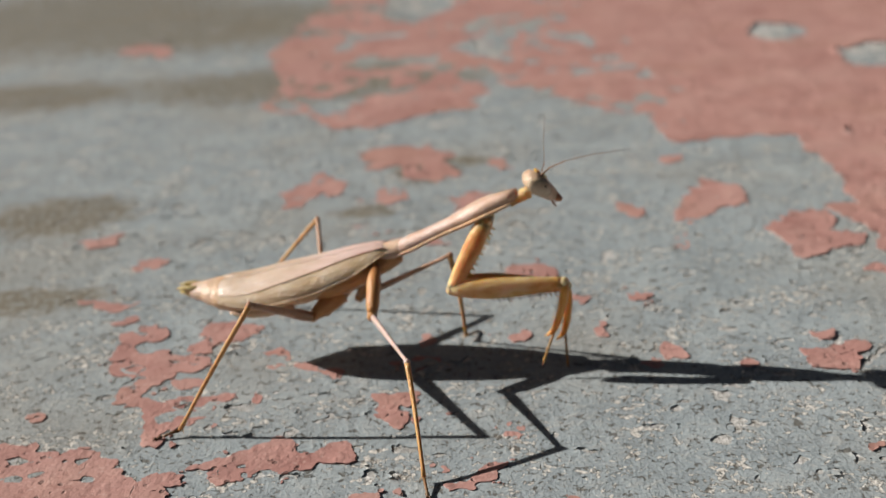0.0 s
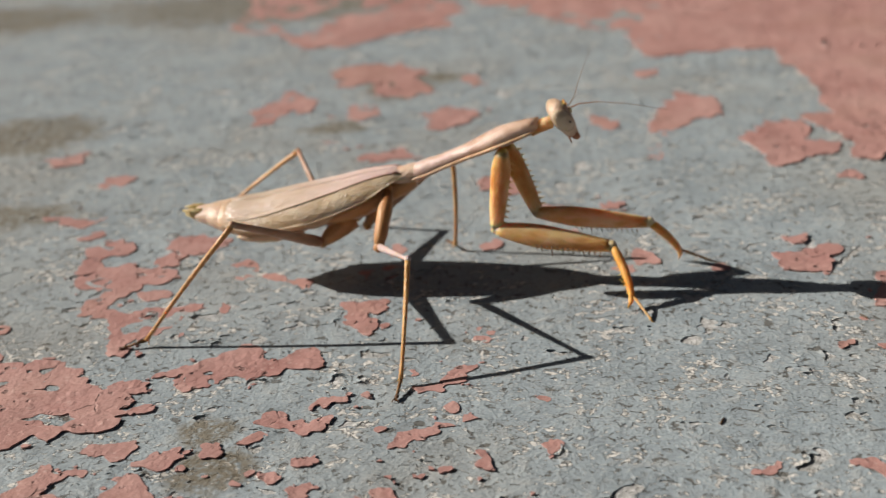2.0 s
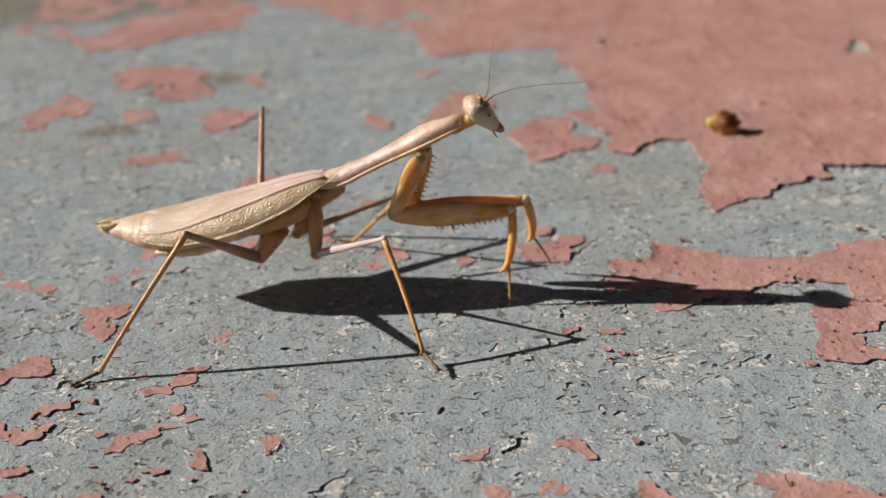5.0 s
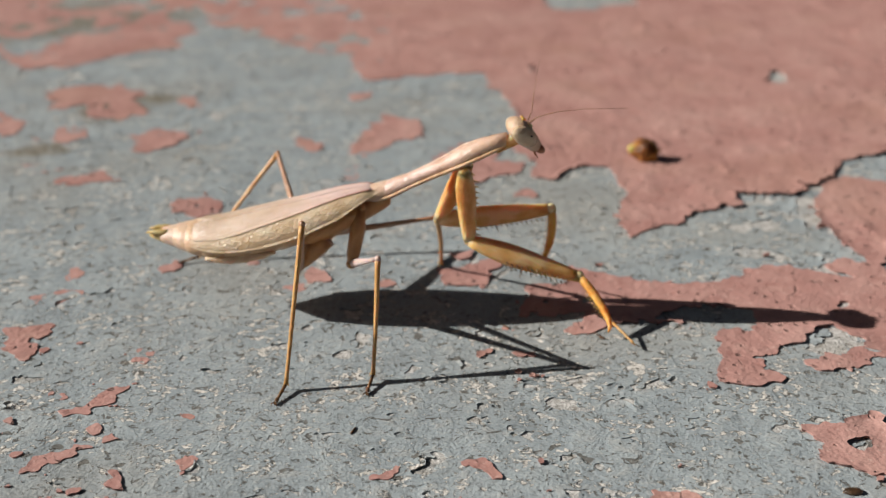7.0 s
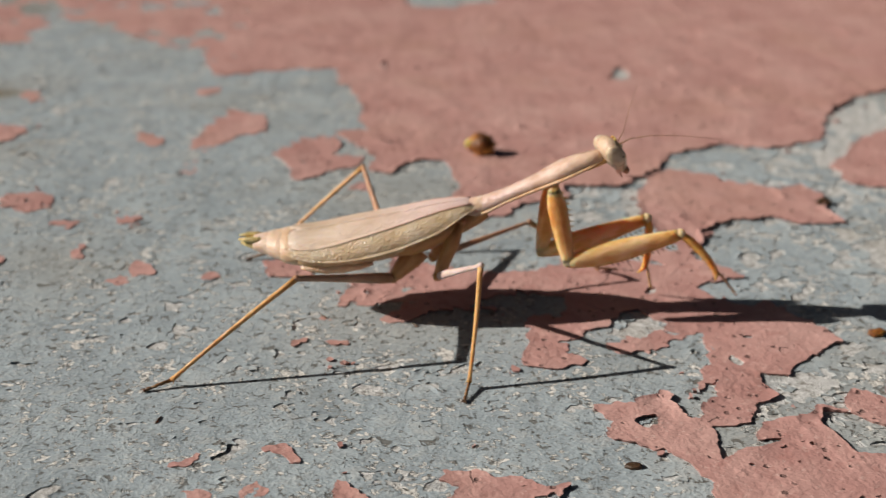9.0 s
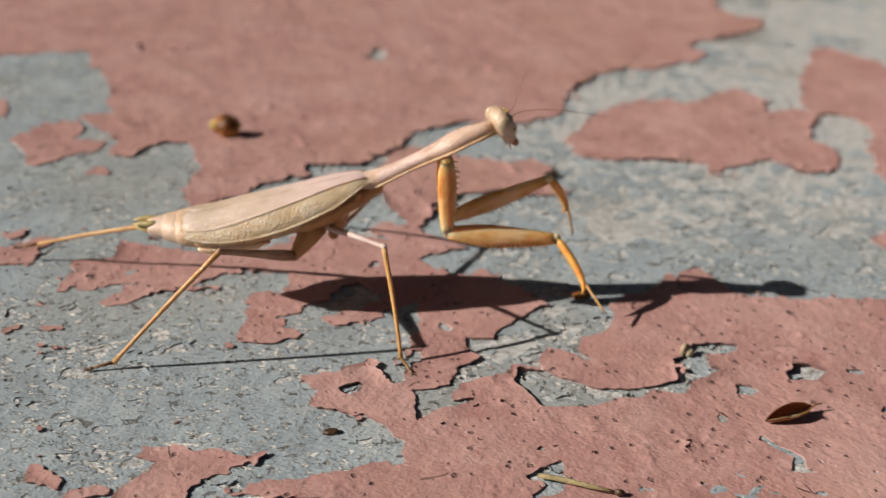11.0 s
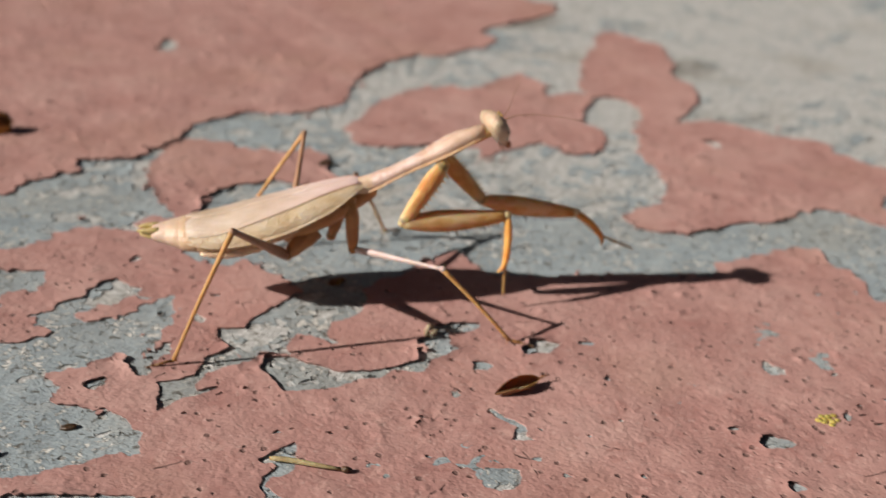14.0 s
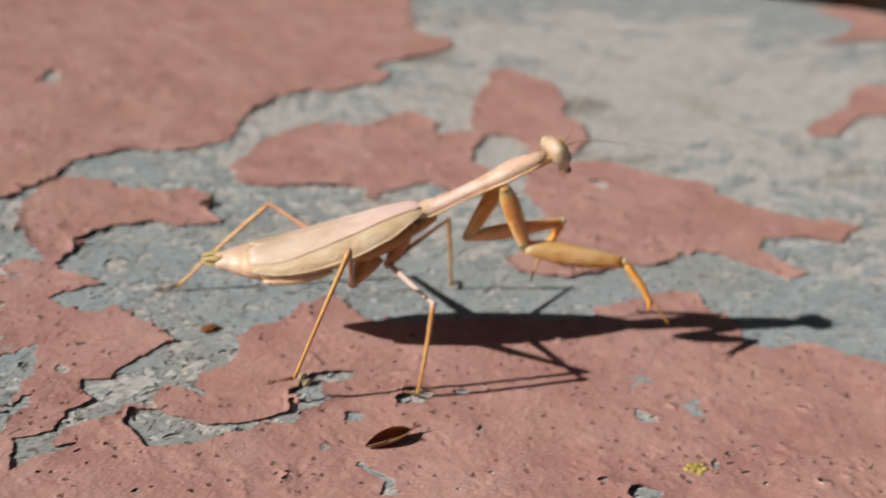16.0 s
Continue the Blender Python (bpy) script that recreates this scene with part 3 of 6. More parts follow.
NEAR_SHEET += [(92.3, 50.2), (162.0, 16.0), (193.5, 21.8), (215.3, 29.9), (209.6, 40.4), (203.9, 44.7), (196.4, 55.1), (190.3, 55.1), (188.1, 57.9), (191.8, 66.1), (190.7, 68.9), (193.6, 74.0), (191.3, 75.5), (185.7, 76.6), (173.4, 76.5), (169.4, 73.1), (166.1, 75.0), (161.3, 76.4), (158.3, 78.9), (145.0, 82.9), (137.9, 87.3), (137.1, 91.5), (137.3, 95.1), (133.8, 94.8), (130.4, 90.3), (132.2, 95.4), (126.6, 91.8), (123.2, 91.8), (119.0, 89.8), (113.4, 85.7), (110.4, 93.5), (98.4, 92.3)]
sheet_of(*NEAR_SHEET)
sheet_of((-22.4, 233.4), (-16.3, 235.3), (-7.6, 232.0), (-3.9, 226.0), (-2.7, 212.4), (-6.1, 210.1), (-10.6, 209.4), (-14.2, 214.3), (-12.1, 219.5), (-15.7, 221.3), (-20.3, 219.8))
sheet_of((5.6, 222.4), (8.5, 222.6), (8.8, 216.0), (6.5, 215.3))
sheet_of((-36.2, 207.2), (-31.7, 211.7), (-30.6, 216.9), (-24.4, 212.3), (-24.7, 203.7), (-29.5, 202.1), (-30.7, 198.1), (-34.9, 197.8))
sheet_of((-15.9, 204.0), (-12.7, 205.2), (-11.9, 199.5), (-14.5, 197.3), (-16.3, 200.8))
sheet_of((-19.6, 186.0), (-17.6, 187.2), (-16.4, 183.3), (-18.3, 182.5))
sheet_of((35.2, 181.2), (44.8, 201.6), (50.9, 197.9), (50.7, 188.3), (43.7, 185.7), (37.9, 179.7))
sheet_of((27.6, 191.1), (31.8, 184.9), (28.6, 183.0))
sheet_of((51.3, 175.4), (57.5, 180.3), (62.5, 182.5), (61.7, 174.8), (58.1, 171.1), (56.3, 163.0), (51.9, 165.3))
sheet_of((63.3, 184.0), (68.7, 184.6), (71.5, 177.5), (74.6, 172.8), (80.9, 172.5), (80.8, 164.4), (79.1, 165.9), (73.5, 167.9), (68.3, 162.4), (65.6, 164.7), (67.5, 170.6))
sheet_of((33.8, 174.1), (36.3, 174.8), (34.8, 167.1))
sheet_of((6.5, 161.6), (8.9, 164.2), (12.3, 162.0), (12.8, 158.4), (9.3, 157.3))
sheet_of((-2.7, 198.6), (2.6, 200.4), (7.8, 196.8), (5.5, 191.3), (-0.7, 190.1))
sheet_of((38.7, 216.2), (44.5, 220.0), (43.6, 214.1), (39.8, 213.2))
sheet_of((-56.7, 171.1), (-54.9, 175.3), (-51.4, 174.0), (-52.6, 169.8))
sheet_of((-61.5, 157.5), (-55.9, 159.9), (-51.5, 160.1), (-52.9, 155.1), (-58.3, 155.8))
sheet_of((-51.7, 145.9), (-49.4, 148.4), (-45.0, 147.5), (-44.9, 143.6), (-50.0, 142.7))
sheet_of((-39.8, 144.5), (-38.5, 148.3), (-31.9, 145.9), (-32.5, 142.5), (-34.9, 142.2))
sheet_of((-69.1, 185.6), (-65.3, 186.5), (-63.0, 188.5), (-62.7, 182.7), (-66.7, 181.0))
sheet_of((-3.3, 198.0), (1.7, 201.1), (6.5, 198.4), (6.2, 192.0), (0.4, 188.4))
sheet_of((-17.2, 204.0), (-13.9, 206.8), (-12.0, 201.0), (-15.0, 198.9))
sheet_of((-13.2, 176.8), (-7.1, 180.0), (-5.4, 175.8), (-9.8, 174.5))
sheet_of((6.7, 162.4), (12.0, 164.3), (13.0, 160.4), (8.1, 159.0))
sheet_of((23.5, 151.4), (27.5, 151.2), (26.7, 149.6))
sheet_of((-111.3, 357.9), (-105.9, 369.1), (-94.9, 362.5), (-91.0, 345.9), (-102.5, 348.8))
sheet_of((50.0, 175.5), (57.1, 180.8), (61.2, 180.1), (60.0, 173.1), (65.0, 170.2), (63.1, 167.3), (58.1, 165.4), (54.8, 162.1), (51.9, 162.5), (52.3, 170.2))
sheet_of((-51.5, 142.0), (-49.0, 143.0), (-47.2, 139.3), (-43.0, 139.6), (-42.3, 138.0), (-38.0, 137.5), (-36.4, 135.0), (-37.7, 133.6), (-41.2, 134.3), (-41.2, 132.0), (-39.8, 130.8), (-36.8, 131.6), (-35.9, 129.8), (-38.7, 128.2), (-41.3, 131.5), (-42.0, 129.9), (-43.2, 129.7), (-44.0, 128.2), (-43.2, 126.5), (-40.9, 125.0), (-39.7, 125.7), (-32.5, 126.3), (-30.8, 125.7), (-36.0, 119.6), (-38.1, 118.8), (-39.3, 116.6), (-36.3, 115.2), (-37.8, 113.3), (-39.6, 114.8), (-40.9, 117.2), (-41.2, 120.1), (-42.9, 124.7), (-46.9, 125.5), (-47.3, 127.7), (-46.4, 129.2), (-44.7, 129.6), (-45.2, 131.8), (-47.5, 133.2), (-49.2, 133.4))
sheet_of((-40.3, 144.7), (-39.4, 147.2), (-37.2, 148.3), (-31.5, 146.3), (-32.3, 143.8), (-34.0, 143.3), (-39.2, 143.2))
sheet_of((-61.4, 158.5), (-54.1, 159.6), (-51.2, 158.5), (-53.5, 155.1), (-55.9, 154.9))
sheet_of((-53.9, 149.9), (-50.6, 152.3), (-50.2, 149.7), (-52.3, 148.6))
sheet_of((-50.9, 145.5), (-49.8, 148.3), (-46.3, 148.6), (-44.7, 147.1), (-44.7, 144.5), (-48.8, 144.2))
sheet_of((-56.5, 171.3), (-56.0, 174.8), (-52.7, 175.2), (-51.2, 173.3), (-55.3, 169.5))
sheet_of((-68.7, 185.8), (-62.8, 187.0), (-65.5, 180.9))
sheet_of((-56.9, 122.4), (-56.0, 123.5), (-55.2, 121.8), (-56.0, 121.4))
sheet_of((-40.3, 140.6), (-38.9, 141.9), (-36.5, 141.7), (-37.2, 139.3), (-39.4, 138.9))
sheet_of((5.1, 139.5), (7.1, 140.3), (7.6, 138.3), (5.6, 137.8))
sheet_of((16.7, 140.5), (18.1, 140.3), (19.2, 138.3), (17.2, 137.9))
sheet_of((6.0, 161.8), (7.1, 164.1), (10.3, 164.6), (13.0, 162.6), (13.1, 159.4), (9.9, 159.0), (6.5, 159.7))
sheet_of((23.0, 150.5), (27.2, 150.7), (26.9, 149.0), (23.4, 149.0))
sheet_of((14.5, 151.6), (17.4, 150.8), (16.4, 149.8))
sheet_of((22.3, 130.0), (23.7, 130.6), (23.2, 128.9))
sheet_of((34.5, 129.5), (36.7, 129.7), (36.3, 128.3), (34.8, 128.3))
sheet_of((46.1, 135.9), (48.7, 136.2), (47.9, 134.6), (46.0, 134.7))
sheet_of((60.6, 158.2), (64.2, 158.8), (63.4, 155.8), (60.7, 155.8))
sheet_of((-7.8, 140.4), (-6.2, 141.4), (-5.8, 138.5), (-7.2, 138.1))
sheet_of((-38.1, 94.9), (-37.2, 96.3), (-33.0, 96.3), (-32.9, 95.2), (-33.4, 93.8))
sheet_of((-31.3, 92.6), (-27.8, 94.8), (-27.7, 93.1), (-28.8, 90.4), (-30.4, 91.2))
sheet_of((-51.2, 92.1), (-47.8, 91.8), (-46.4, 89.1), (-44.6, 88.3), (-41.8, 91.4), (-41.7, 93.1), (-40.9, 93.2), (-38.7, 92.2), (-38.5, 90.8), (-39.2, 89.5), (-37.9, 85.4), (-48.9, 86.1))
sheet_of((-34.3, 87.6), (-33.8, 89.8), (-31.2, 90.6), (-29.8, 87.9), (-28.3, 86.6), (-26.0, 86.3), (-25.2, 84.5), (-33.4, 85.1))
sheet_of((-25.5, 94.9), (-23.9, 94.9), (-24.0, 93.1), (-25.0, 93.2))
sheet_of((-16.0, 86.8), (-14.2, 88.1), (-13.6, 86.8), (-14.3, 85.3), (-15.4, 85.3))
sheet_of((-15.5, 100.5), (-13.7, 102.0), (-11.1, 103.0), (-9.3, 102.7), (-13.6, 100.8))
sheet_of((-30.0, 137.0), (-27.2, 139.1), (-25.5, 136.9), (-25.0, 134.3), (-22.0, 133.8), (-20.8, 132.4), (-17.8, 131.6), (-17.8, 129.6), (-23.7, 131.7), (-27.3, 131.7))
sheet_of((-11.0, 133.2), (-6.3, 134.3), (-4.7, 134.0), (-5.4, 131.9), (-8.2, 130.9), (-10.3, 131.3))
sheet_of((-13.2, 119.6), (-12.0, 119.9), (-13.0, 124.3), (-7.4, 125.0), (-7.6, 121.8), (-9.2, 116.4))
sheet_of((-1.0, 104.6), (1.5, 108.6), (3.3, 107.9), (3.1, 106.6), (2.2, 105.8), (2.1, 103.7))
sheet_of((-3.8, 104.0), (-2.4, 105.0), (-1.2, 103.8), (-0.7, 102.5), (-2.2, 103.1), (-3.5, 102.7))
sheet_of((-20.8, 98.8), (-19.2, 100.1), (-17.5, 99.8), (-17.1, 98.6), (-15.0, 97.6), (-12.7, 98.4), (-14.0, 96.0), (-15.6, 96.2))
sheet_of((-6.0, 93.0), (-5.0, 95.0), (-1.8, 96.4), (-1.3, 97.4), (2.3, 98.1), (2.5, 97.0), (0.2, 96.5), (-4.4, 93.3))
sheet_of((-0.4, 99.9), (0.7, 99.6), (0.6, 98.6))
sheet_of((-7.7, 96.0), (-6.8, 96.8), (-6.4, 96.0), (-7.3, 95.6))
sheet_of((-21.9, 94.9), (-20.2, 96.9), (-19.4, 97.1), (-19.8, 95.9), (-21.3, 94.5))
sheet_of((9.2, 91.8), (10.5, 92.0), (10.4, 90.6), (9.6, 89.5))
sheet_of((2.5, 91.4), (3.7, 89.9), (3.5, 88.5), (2.3, 89.3))
sheet_of((-15.6, 91.5), (-14.1, 91.8), (-14.3, 90.5), (-15.2, 90.5))
sheet_of((-7.7, 85.9), (-6.0, 85.9), (-5.9, 84.5), (-7.0, 84.6))
sheet_of((1.6, 82.1), (2.3, 83.0), (3.8, 82.8), (4.3, 79.5), (1.6, 79.9))
sheet_of((-1.9, 88.6), (-0.5, 88.5), (-1.3, 87.7))
sheet_of((-6.7, 88.2), (-5.5, 88.0), (-5.8, 86.9))
sheet_of((4.3, 115.6), (6.0, 115.5), (5.8, 113.0))
sheet_of((9.2, 100.9), (10.5, 100.9), (10.3, 99.9), (9.4, 100.1))
sheet_of((-38.6, 146.3), (-35.0, 145.0), (-32.5, 145.9), (-31.4, 145.1), (-33.0, 143.3), (-37.2, 142.7))
sheet_of((-33.7, 126.5), (-31.2, 126.7), (-31.1, 125.1), (-32.2, 124.7), (-32.3, 123.1), (-32.8, 123.2))
sheet_of((-21.6, 89.1), (-20.6, 88.8), (-20.7, 87.8), (-21.4, 88.2))
sheet_of((-18.7, 89.7), (-17.1, 89.3), (-17.7, 88.6))
sheet_of((42.8, 131.3), (49.0, 131.8), (51.8, 132.8), (52.9, 132.2), (50.1, 130.1), (49.5, 127.3), (48.1, 125.0), (45.8, 126.8), (43.2, 126.2))
sheet_of((43.3, 108.0), (45.0, 108.3), (44.9, 106.8), (43.7, 106.6))
sheet_of((48.4, 107.0), (50.9, 107.1), (50.3, 106.1), (48.7, 106.1))
sheet_of((-7.7, 140.4), (-6.5, 141.9), (-5.9, 139.0), (-6.9, 138.0))
sheet_of((5.7, 139.8), (7.3, 141.2), (8.4, 139.6), (6.9, 137.1))
sheet_of((24.5, 131.7), (26.3, 134.1), (26.9, 131.5), (25.2, 130.5))
sheet_of((26.4, 89.1), (27.1, 88.9), (26.6, 88.2))
sheet_of((44.1, 78.4), (46.8, 75.4), (46.2, 73.6), (45.4, 74.1), (44.1, 76.1))
sheet_of((29.9, 80.6), (31.6, 79.9), (31.7, 78.3), (30.9, 78.1), (30.1, 79.3))
sheet_of((35.0, 79.5), (35.9, 80.6), (36.6, 79.6), (36.3, 78.8), (35.2, 78.9))
sheet_of((38.3, 86.2), (39.7, 86.1), (41.1, 83.0), (40.0, 83.4))
sheet_of((28.6, 85.6), (31.0, 86.6), (30.8, 85.7), (29.4, 85.3))
sheet_of((43.3, 128.1), (45.3, 131.0), (48.0, 130.6), (49.5, 133.0), (51.2, 132.7), (49.8, 128.9), (49.7, 126.9), (46.9, 126.3))
sheet_of((24.9, 133.8), (25.9, 135.6), (27.8, 133.8), (27.5, 131.3), (25.9, 131.7))
sheet_of((23.3, 130.2), (24.1, 131.4), (24.1, 129.4))
sheet_of((44.5, 108.3), (45.6, 108.7), (45.2, 106.7), (44.4, 107.1))
sheet_of((48.0, 113.4), (49.0, 114.2), (48.9, 112.6))
sheet_of((16.8, 140.9), (18.4, 141.5), (18.7, 138.8), (17.4, 139.0))
sheet_of((47.2, 73.7), (49.2, 73.8), (51.0, 72.7), (49.9, 71.4), (46.9, 72.2))
sheet_of((54.8, 78.5), (54.8, 76.7), (56.1, 75.4), (55.1, 73.9), (52.8, 73.8), (51.8, 72.8), (50.6, 69.4), (56.4, 67.9), (57.9, 70.0), (59.8, 71.1), (61.8, 70.9), (62.9, 71.6), (65.5, 71.9), (66.6, 73.0), (63.9, 73.4), (59.7, 76.2), (59.1, 77.0))
sheet_of((81.4, 98.7), (82.1, 97.3), (86.0, 96.4), (88.8, 97.3), (91.9, 99.0), (89.5, 100.1))
sheet_of((145.7, 150.8), (151.6, 154.0), (157.7, 160.9), (175.9, 169.1), (181.3, 163.6), (186.2, 162.2), (192.2, 166.7), (199.8, 168.9), (200.7, 162.3), (197.2, 155.2), (209.5, 151.6), (201.3, 146.2), (193.9, 137.5), (194.9, 132.0), (190.2, 125.3), (184.5, 122.5), (179.6, 124.1), (178.9, 130.6), (173.7, 130.7), (167.7, 129.6), (164.0, 127.8), (165.9, 132.6), (157.1, 136.7), (147.6, 139.2), (144.2, 141.8), (145.9, 147.5))
sheet_of((215.5, 166.9), (239.7, 190.3), (249.1, 194.8), (249.2, 185.4), (251.9, 179.5), (246.0, 168.3), (236.0, 157.0), (236.3, 150.3), (231.6, 143.3), (222.5, 136.1), (213.5, 131.5), (202.8, 122.8), (200.9, 126.7), (201.4, 130.0), (208.5, 134.8), (212.8, 140.9), (213.4, 148.5), (208.2, 150.0), (208.8, 155.9))
sheet_of((193.5, 117.9), (200.9, 126.7), (208.5, 129.5), (216.0, 130.7), (223.6, 128.3), (225.9, 122.2), (230.8, 115.5), (236.8, 110.1), (232.7, 104.9), (237.0, 95.5), (241.1, 89.5), (250.1, 82.6), (238.8, 78.8), (234.2, 82.8), (229.0, 84.4), (223.2, 85.5), (219.7, 82.0), (218.7, 77.0), (220.3, 72.0), (214.5, 71.0), (210.9, 83.6), (207.0, 86.9), (202.8, 86.7), (195.2, 84.3), (190.2, 87.2), (176.5, 86.9), (170.4, 92.6), (171.3, 95.9), (175.0, 98.2), (181.5, 98.3), (186.9, 102.9), (192.3, 112.3))
sheet_of((436.2, 236.7), (461.7, 239.3), (468.2, 217.1), (438.0, 192.3), (408.5, 195.8), (385.5, 195.4), (415.3, 205.6), (434.6, 215.8))
sheet_of((293.0, 129.3), (304.6, 133.8), (325.7, 140.3), (351.1, 155.8), (366.2, 149.4), (336.9, 129.9), (321.9, 133.9), (298.8, 124.1), (291.4, 125.4))
long_hole((-46.5, 108.6), (-45.7, 109.2), (-44.1, 108.4), (-43.9, 107.1), (-45.4, 107.2))
long_hole((-39.9, 107.4), (-38.9, 108.0), (-37.7, 106.9), (-38.9, 106.4))
long_hole((-56.7, 113.5), (-54.9, 113.8), (-53.0, 112.7), (-53.7, 111.9), (-55.8, 111.2))
long_hole((-45.0, 101.8), (-44.2, 102.5), (-41.6, 102.7), (-40.3, 101.4), (-41.5, 99.6), (-43.4, 100.1))
long_hole((-52.0, 100.8), (-49.6, 101.4), (-48.2, 100.1), (-50.5, 99.2))
long_hole((-49.7, 112.9), (-48.0, 112.7), (-48.3, 111.4), (-49.3, 111.7))
long_hole((53.9, 77.7), (54.6, 77.0), (54.3, 76.1), (53.7, 76.0))
long_hole((82.5, 71.1), (85.7, 79.3), (90.1, 79.0), (92.6, 82.4), (96.0, 83.3), (95.6, 86.4), (96.6, 88.6), (99.9, 87.1), (101.2, 89.2), (110.0, 92.9), (112.1, 92.3), (117.9, 92.2), (118.9, 91.8), (118.7, 88.3), (115.2, 84.0), (110.9, 83.2), (109.0, 81.4), (109.9, 77.4), (108.3, 78.6), (106.4, 81.6), (105.1, 82.4), (103.0, 80.5), (102.6, 78.2), (99.4, 80.0), (97.4, 78.3), (91.5, 78.5), (89.5, 75.9), (92.6, 75.5), (89.5, 74.4), (86.4, 74.2), (84.4, 73.5))
long_hole((99.4, 80.0), (102.6, 78.2), (104.3, 75.5), (106.8, 72.9), (109.7, 71.4), (116.5, 70.9), (118.7, 75.2), (120.5, 75.6), (122.9, 77.8), (126.5, 77.3), (128.9, 76.0), (128.9, 74.6), (126.5, 74.0), (123.5, 74.6), (122.2, 72.3), (123.7, 70.8), (118.1, 69.6), (115.6, 67.6), (112.4, 70.3), (110.3, 69.2), (107.4, 69.8), (104.1, 69.2), (98.1, 71.2), (97.5, 77.1))
long_hole((122.6, 68.5), (124.9, 66.9), (124.8, 65.8), (123.3, 65.7), (122.1, 67.2))
long_hole((130.4, 68.0), (132.2, 69.3), (134.9, 68.6), (136.8, 66.6), (132.7, 65.3), (129.4, 66.4))
long_hole((94.5, 93.2), (95.8, 93.7), (96.3, 91.4), (95.4, 90.4), (94.5, 91.4))
long_hole((97.8, 91.6), (99.0, 91.9), (98.2, 90.4))
long_hole((83.2, 102.3), (86.7, 106.4), (88.3, 106.4), (88.8, 104.3), (91.0, 102.8), (91.2, 101.5), (84.9, 100.1), (83.4, 101.1))
long_hole((77.3, 82.4), (78.9, 83.1), (80.8, 82.6), (79.7, 80.9), (78.4, 80.6))
long_hole((89.7, 60.7), (95.8, 62.0), (94.7, 59.6), (94.6, 58.1), (92.4, 56.4), (90.8, 56.8), (89.7, 56.2), (90.6, 54.3), (91.2, 52.6), (90.3, 51.0), (88.4, 53.1), (88.6, 56.4), (89.6, 57.7), (91.4, 58.8))
long_hole((116.7, 63.5), (117.8, 63.3), (117.4, 62.2), (116.4, 62.0))
long_hole((104.0, 59.4), (105.2, 58.8), (104.6, 58.2))
long_hole((99.2, 62.0), (100.2, 62.0), (100.0, 61.0))
long_hole((77.7, 57.0), (81.0, 58.2), (81.1, 57.3), (82.4, 56.3), (81.9, 55.0))
long_hole((69.2, 61.1), (69.6, 62.2), (71.6, 61.7), (71.7, 59.9))
long_hole((78.1, 76.8), (78.9, 76.8), (78.9, 75.9), (78.2, 75.8))
long_hole((118.5, 58.5), (119.6, 58.4), (119.6, 56.2), (121.0, 53.7), (120.3, 52.3), (120.8, 50.5), (118.6, 51.0), (117.2, 51.8), (119.7, 53.9), (118.7, 56.6))
long_hole((110.3, 48.0), (112.4, 48.9), (114.7, 48.4), (116.3, 47.1), (114.9, 45.1), (112.9, 44.1), (111.3, 44.9), (110.3, 46.5))
long_hole((130.4, 68.3), (133.3, 67.0), (132.4, 65.2), (129.2, 66.1))
long_hole((133.7, 68.5), (136.3, 67.4), (135.2, 66.4), (132.5, 67.1))
long_hole((138.2, 66.9), (141.3, 65.6), (139.6, 64.6), (137.7, 65.7))
long_hole((158.2, 52.7), (159.2, 52.5), (159.1, 50.9), (160.2, 49.8), (159.0, 48.3), (158.3, 49.1), (157.1, 49.3), (157.0, 50.7))
long_hole((142.5, 43.0), (143.8, 43.0), (144.7, 41.8), (143.6, 41.4), (142.1, 42.3))
long_hole((143.1, 38.8), (145.2, 40.0), (147.0, 39.4), (148.9, 37.4), (147.7, 36.2), (145.7, 36.3), (143.6, 37.5))
long_hole((140.4, 31.8), (141.8, 32.2), (143.0, 30.6), (142.4, 29.7), (140.7, 30.3))
long_hole((149.9, 41.9), (150.4, 40.8), (149.4, 40.2))
long_hole((154.9, 28.2), (155.9, 26.5), (155.0, 26.1), (154.2, 26.8))
long_hole((180.6, 64.3), (182.9, 63.1), (180.6, 62.3))
long_hole((179.4, 58.8), (180.4, 57.8), (178.3, 56.3))
long_hole((122.9, 68.3), (124.7, 67.3), (123.5, 65.9), (121.6, 66.3))
long_hole((143.7, 35.3), (145.6, 34.5), (144.7, 34.0))
long_hole((121.9, 52.9), (122.7, 52.4), (122.1, 51.8))
long_hole((210.5, 120.3), (214.7, 120.6), (214.1, 115.9), (210.1, 114.9))
long_hole((126.7, 209.0), (133.6, 217.1), (135.5, 212.8), (132.0, 207.2))
long_hole((83.9, 332.1), (93.4, 349.4), (105.1, 341.3), (103.3, 328.5), (90.8, 320.2))
long_hole((102.4, 303.3), (114.2, 313.2), (124.3, 310.5), (113.7, 282.4), (102.1, 286.5))
long_hole((-1.3, 341.4), (4.9, 348.5), (13.0, 331.8), (12.5, 314.0), (1.1, 326.8))
long_hole((-27.9, 393.5), (-26.1, 489.8), (-1.6, 480.7), (-0.9, 408.0), (-15.5, 379.2))
long_hole((45.1, 289.5), (51.2, 297.4), (50.8, 286.2), (45.9, 283.6))
long_hole((104.5, 306.2), (130.0, 301.1), (126.3, 288.0), (105.6, 286.3), (100.6, 291.6))
long_hole((78.1, 81.0), (79.1, 82.0), (80.2, 81.7), (78.4, 79.7))
long_hole((91.7, 111.0), (93.1, 112.1), (94.7, 112.4), (93.7, 110.9), (92.1, 110.0))
